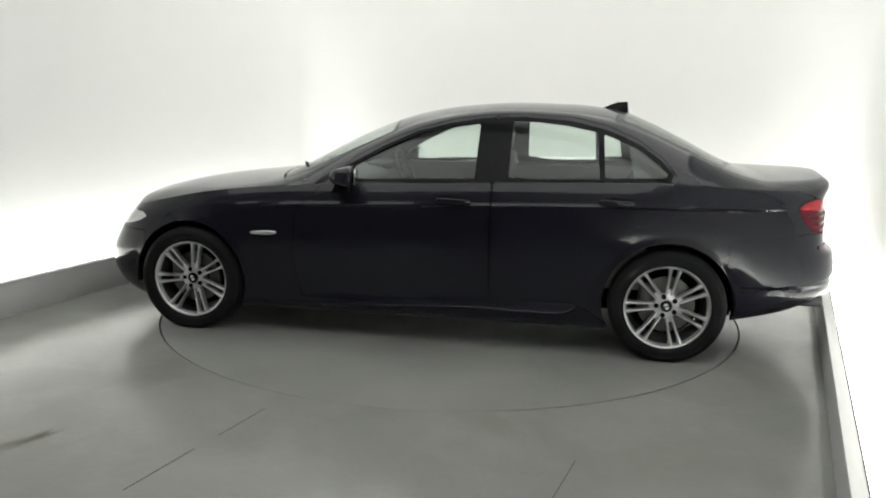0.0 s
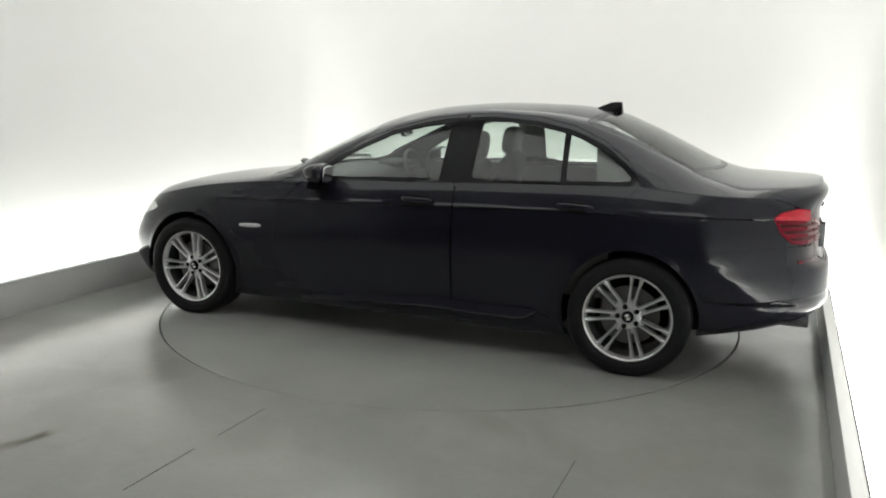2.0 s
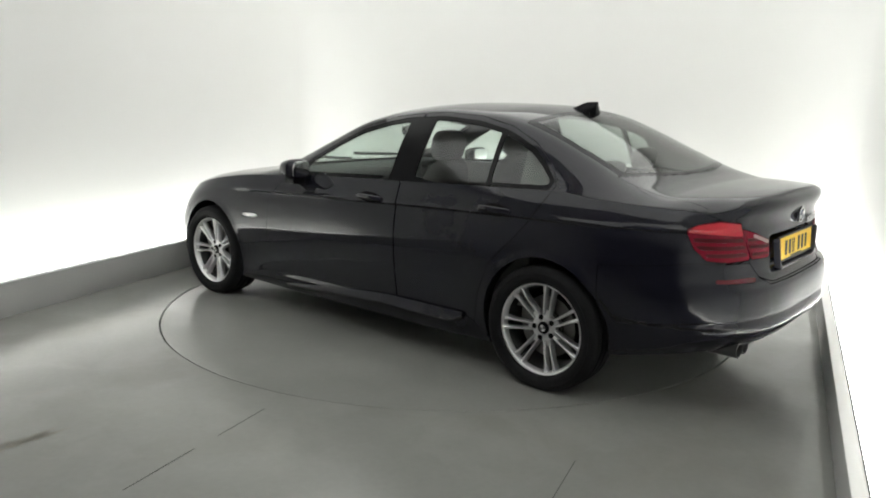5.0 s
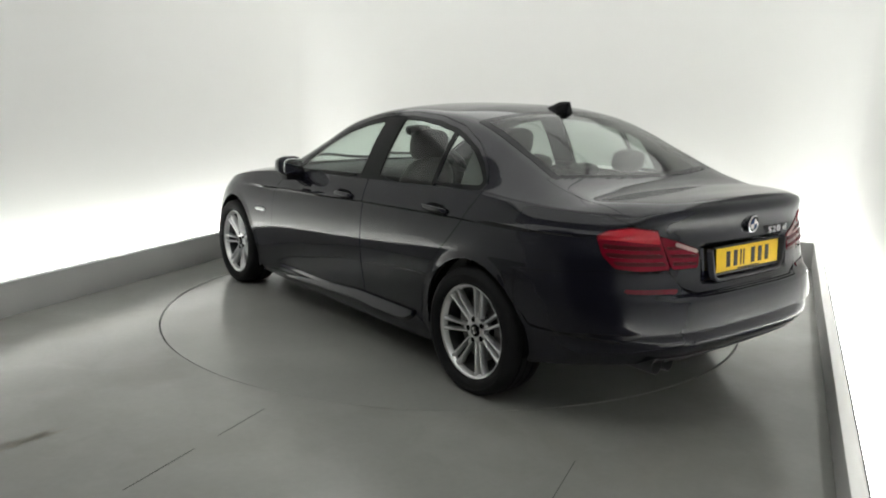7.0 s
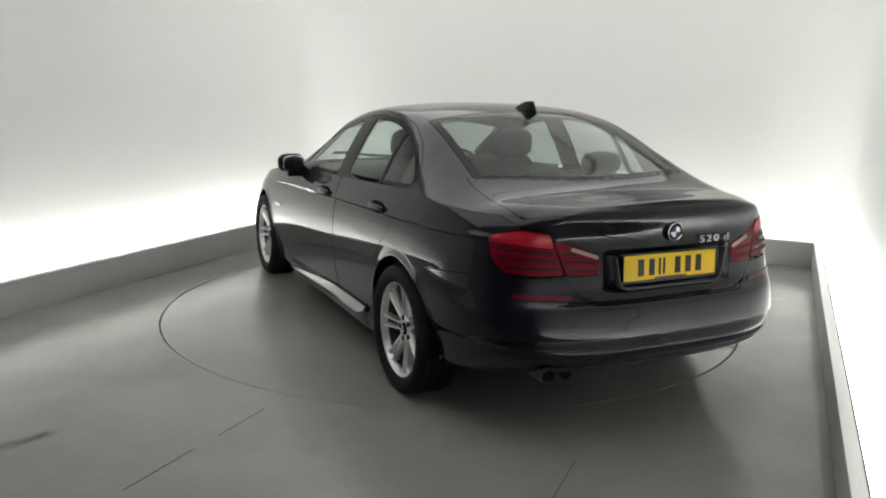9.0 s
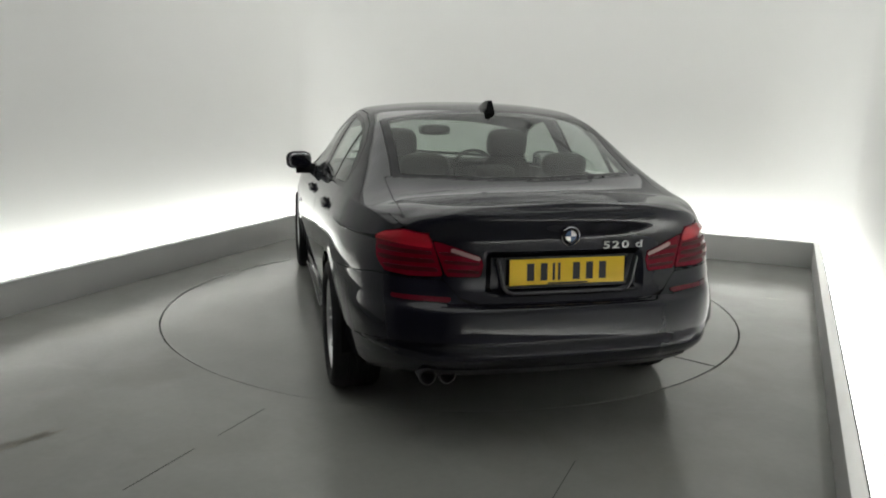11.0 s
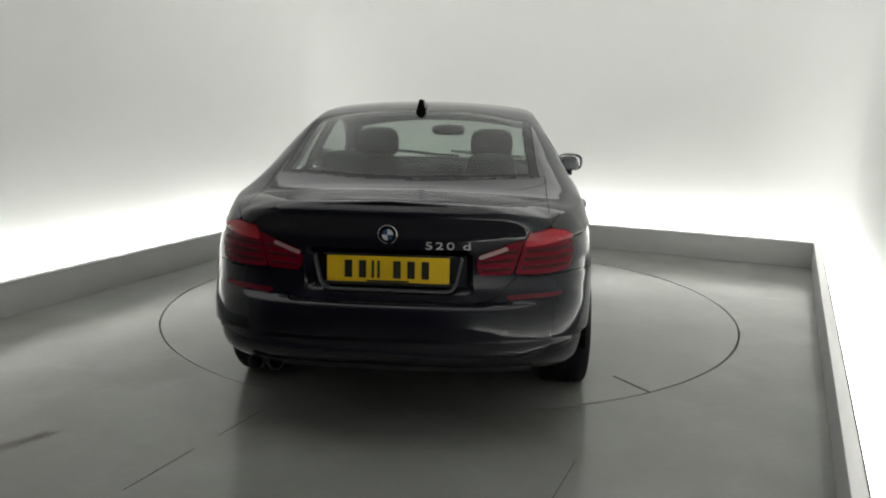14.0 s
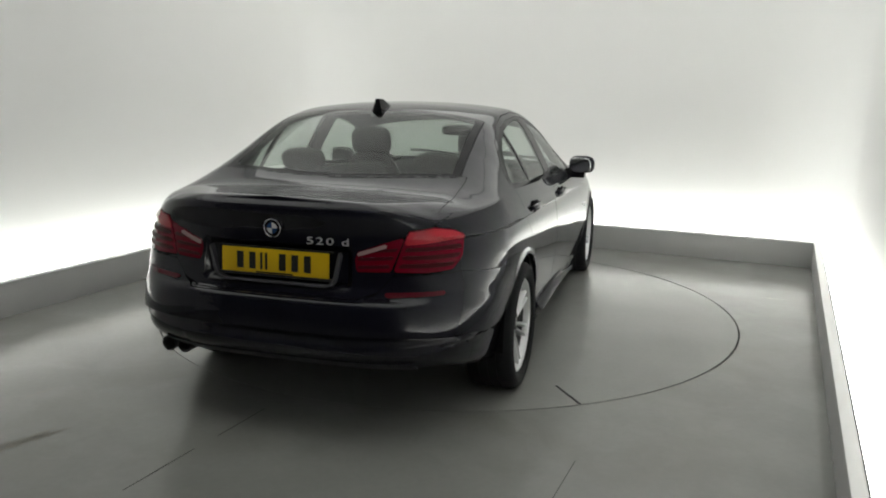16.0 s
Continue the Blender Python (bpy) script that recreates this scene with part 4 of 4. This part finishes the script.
add_box(bm, (-1.84, -0.62, 1.005), (-1.36, 0.62, 1.035), 0.008)
part("parcel_shelf", bm, DASH, car, "dark rear parcel shelf")
bm = bmesh.new()
rounded(bm, (0.72, 0, 0.86), (0.28, 0.72, 0.13), 4.0, 24)
part("dashboard", bm, DASH, car, "dark dashboard")
bm = bmesh.new()
rounded(bm, (0.55, -0.38, 0.985), (0.10, 0.17, 0.035), 3.0, 16)
part("instrument_hood", bm, DASH, car)
bm = bmesh.new()
n1, n2 = 36, 8
grid = [[bm.verts.new(((0.175 + 0.014 * math.cos(2 * math.pi * j / n2)) * math.cos(2 * math.pi * i / n1), (0.175 + 0.014 * math.cos(2 * math.pi * j / n2)) * math.sin(2 * math.pi * i / n1), 0.014 * math.sin(2 * math.pi * j / n2))) for j in range(n2)] for i in range(n1)]
for i in range(n1):
    for j in range(n2):
        bm.faces.new((grid[i][j], grid[(i + 1) % n1][j], grid[(i + 1) % n1][(j + 1) % n2], grid[i][(j + 1) % n2]))
sw = part("steering_wheel", bm, DASH, car, "black leather steering wheel", matrix=pose(0.36, -0.38, 0.93, 0, -66, 0))
bm = bmesh.new()
rounded(bm, (0, 0, -0.01), (0.06, 0.07, 0.025), 3, 16)
for dy in (-1, 1):
    add_box(bm, (-0.015, 0.05 * dy - 0.0 if dy > 0 else -0.17, -0.012), (0.015, 0.17 if dy > 0 else -0.05, 0.004), 0.003)
part("wheel_centre", bm, DASH, sw)
bm = bmesh.new()
rounded(bm, (0, 0, 0), (0.018, 0.125, 0.038), 3.5, 20)
rv = part("rear_view_mirror", bm, GLOSS_BLACK, car, "black rear-view mirror", matrix=pose(0.30, -0.04, 1.252, 0, 8, 8))
bm = bmesh.new()
rounded(bm, (-0.017, 0, 0), (0.004, 0.115, 0.031), 3.5, 20)
part("mirror_glass", bm, CHROME, rv)
bm = bmesh.new()
add_box(bm, (0.0, -0.015, 0.015), (0.035, 0.015, 0.042), 0.004)
part("mirror_stem", bm, GLOSS_BLACK, rv)
for s in (1, -1):
    bm = bmesh.new()
    add_box(bm, (-1.35, 0.80, 0.4), (0.75, 0.835, 0.985), 0.01)
    part("door_lining", bm, LINING, car, matrix=Matrix.Diagonal((1, s, 1, 1)))

# ---- floor marks ----
bm = bmesh.new()
add_box(bm, (1.75, -0.006, 0.0005), (DISC_R - 0.012, 0.006, 0.0022))
part("joint", bm, SEAM, turntable, "dark straight joint in the plate", smooth=0, matrix=pose(0, 0, 0, 0, 0, -144.3))
for u, v0, v1, w in ((-0.022, -3.10, -2.70, 0.0024), (-0.016, -2.56, -2.22, 0.002), (1.495, -2.75, -2.10, 0.0022)):
    bm = bmesh.new()
    add_box(bm, (u - w, v0, 0.0005), (u + w, v1, 0.0016))
    part("floor_joint", bm, JOINT, floor, smooth=0)

# old scuffs on the paint
SCUFF = noisy(material("scuff_grime", (0.09, 0.085, 0.07), 0.6), 14, (0.11, 0.103, 0.083), (0.21, 0.20, 0.172))
rnd = random.Random(4)
for cx, cy, ang, length, wide in ((-0.74, -2.98, 88, 0.34, 0.034), (-0.70, -2.90, 76, 0.24, 0.026), (-0.78, -3.06, 95, 0.14, 0.02), (-1.15, -2.55, 84, 0.20, 0.008), (2.20, 1.25, 8, 0.22, 0.012)):
    bm = bmesh.new()
    n = 14
    top = [(length * (k / n - 0.5), wide * (0.25 + 0.75 * math.sin(math.pi * k / n)) * rnd.uniform(0.3, 1)) for k in range(n + 1)]
    low = [(length * (k / n - 0.5), -wide * (0.25 + 0.75 * math.sin(math.pi * k / n)) * rnd.uniform(0.2, 0.8)) for k in range(n, -1, -1)]
    f = bm.faces.new([bm.verts.new((x, y, 0.0009)) for x, y in top + low])
    part("scuff", bm, SCUFF, floor, smooth=0, matrix=pose(cx, cy, 0, 0, 0, ang))

# wipers resting at the foot of the windscreen
for y0, y1 in ((-0.62, -0.02), (-0.08, 0.52)):
    bm = bmesh.new()
    n = 9
    rows = []
    for k in range(n):
        t = k / (n - 1)
        y = y0 + (y1 - y0) * t
        x = 1.0 - 0.28 * y * y - 0.10 * t
        z = float(curve(x, ROOF)) - (float(curve(x, ROOF)) - float(curve(x, RAIL_Z))) * (abs(y) / float(curve(x, RAIL_Y))) ** 2.3 + 0.006
        rows.append([bm.verts.new((x + a, y, z + b)) for a, b in ((-0.011, 0), (0.0, 0.014), (0.011, 0), (0.0, -0.008))])
    for k in range(n - 1):
        for j in range(4):
            bm.faces.new((rows[k][j], rows[k + 1][j], rows[k + 1][(j + 1) % 4], rows[k][(j + 1) % 4]))
    bm.faces.new(rows[0])
    bm.faces.new(rows[-1])
    part("wiper", bm, BLACK_PLASTIC, car, "black windscreen wiper")


# ---- what moves ----
TURN = [(0.5 * k, 170.44 - 3.0113 * k - 0.06 * max(0, k - 25)) for k in range(33)]     # the turntable turns evenly


def motions():
    walk(turntable, [(t, pose(0, 0, 0, 0, 0, a)) for t, a in TURN])
    walk(car, [(t, pose(0, 0, 0, 0, 0, a) @ pose(0.037, 0.089, 0)) for t, a in TURN])


motions()
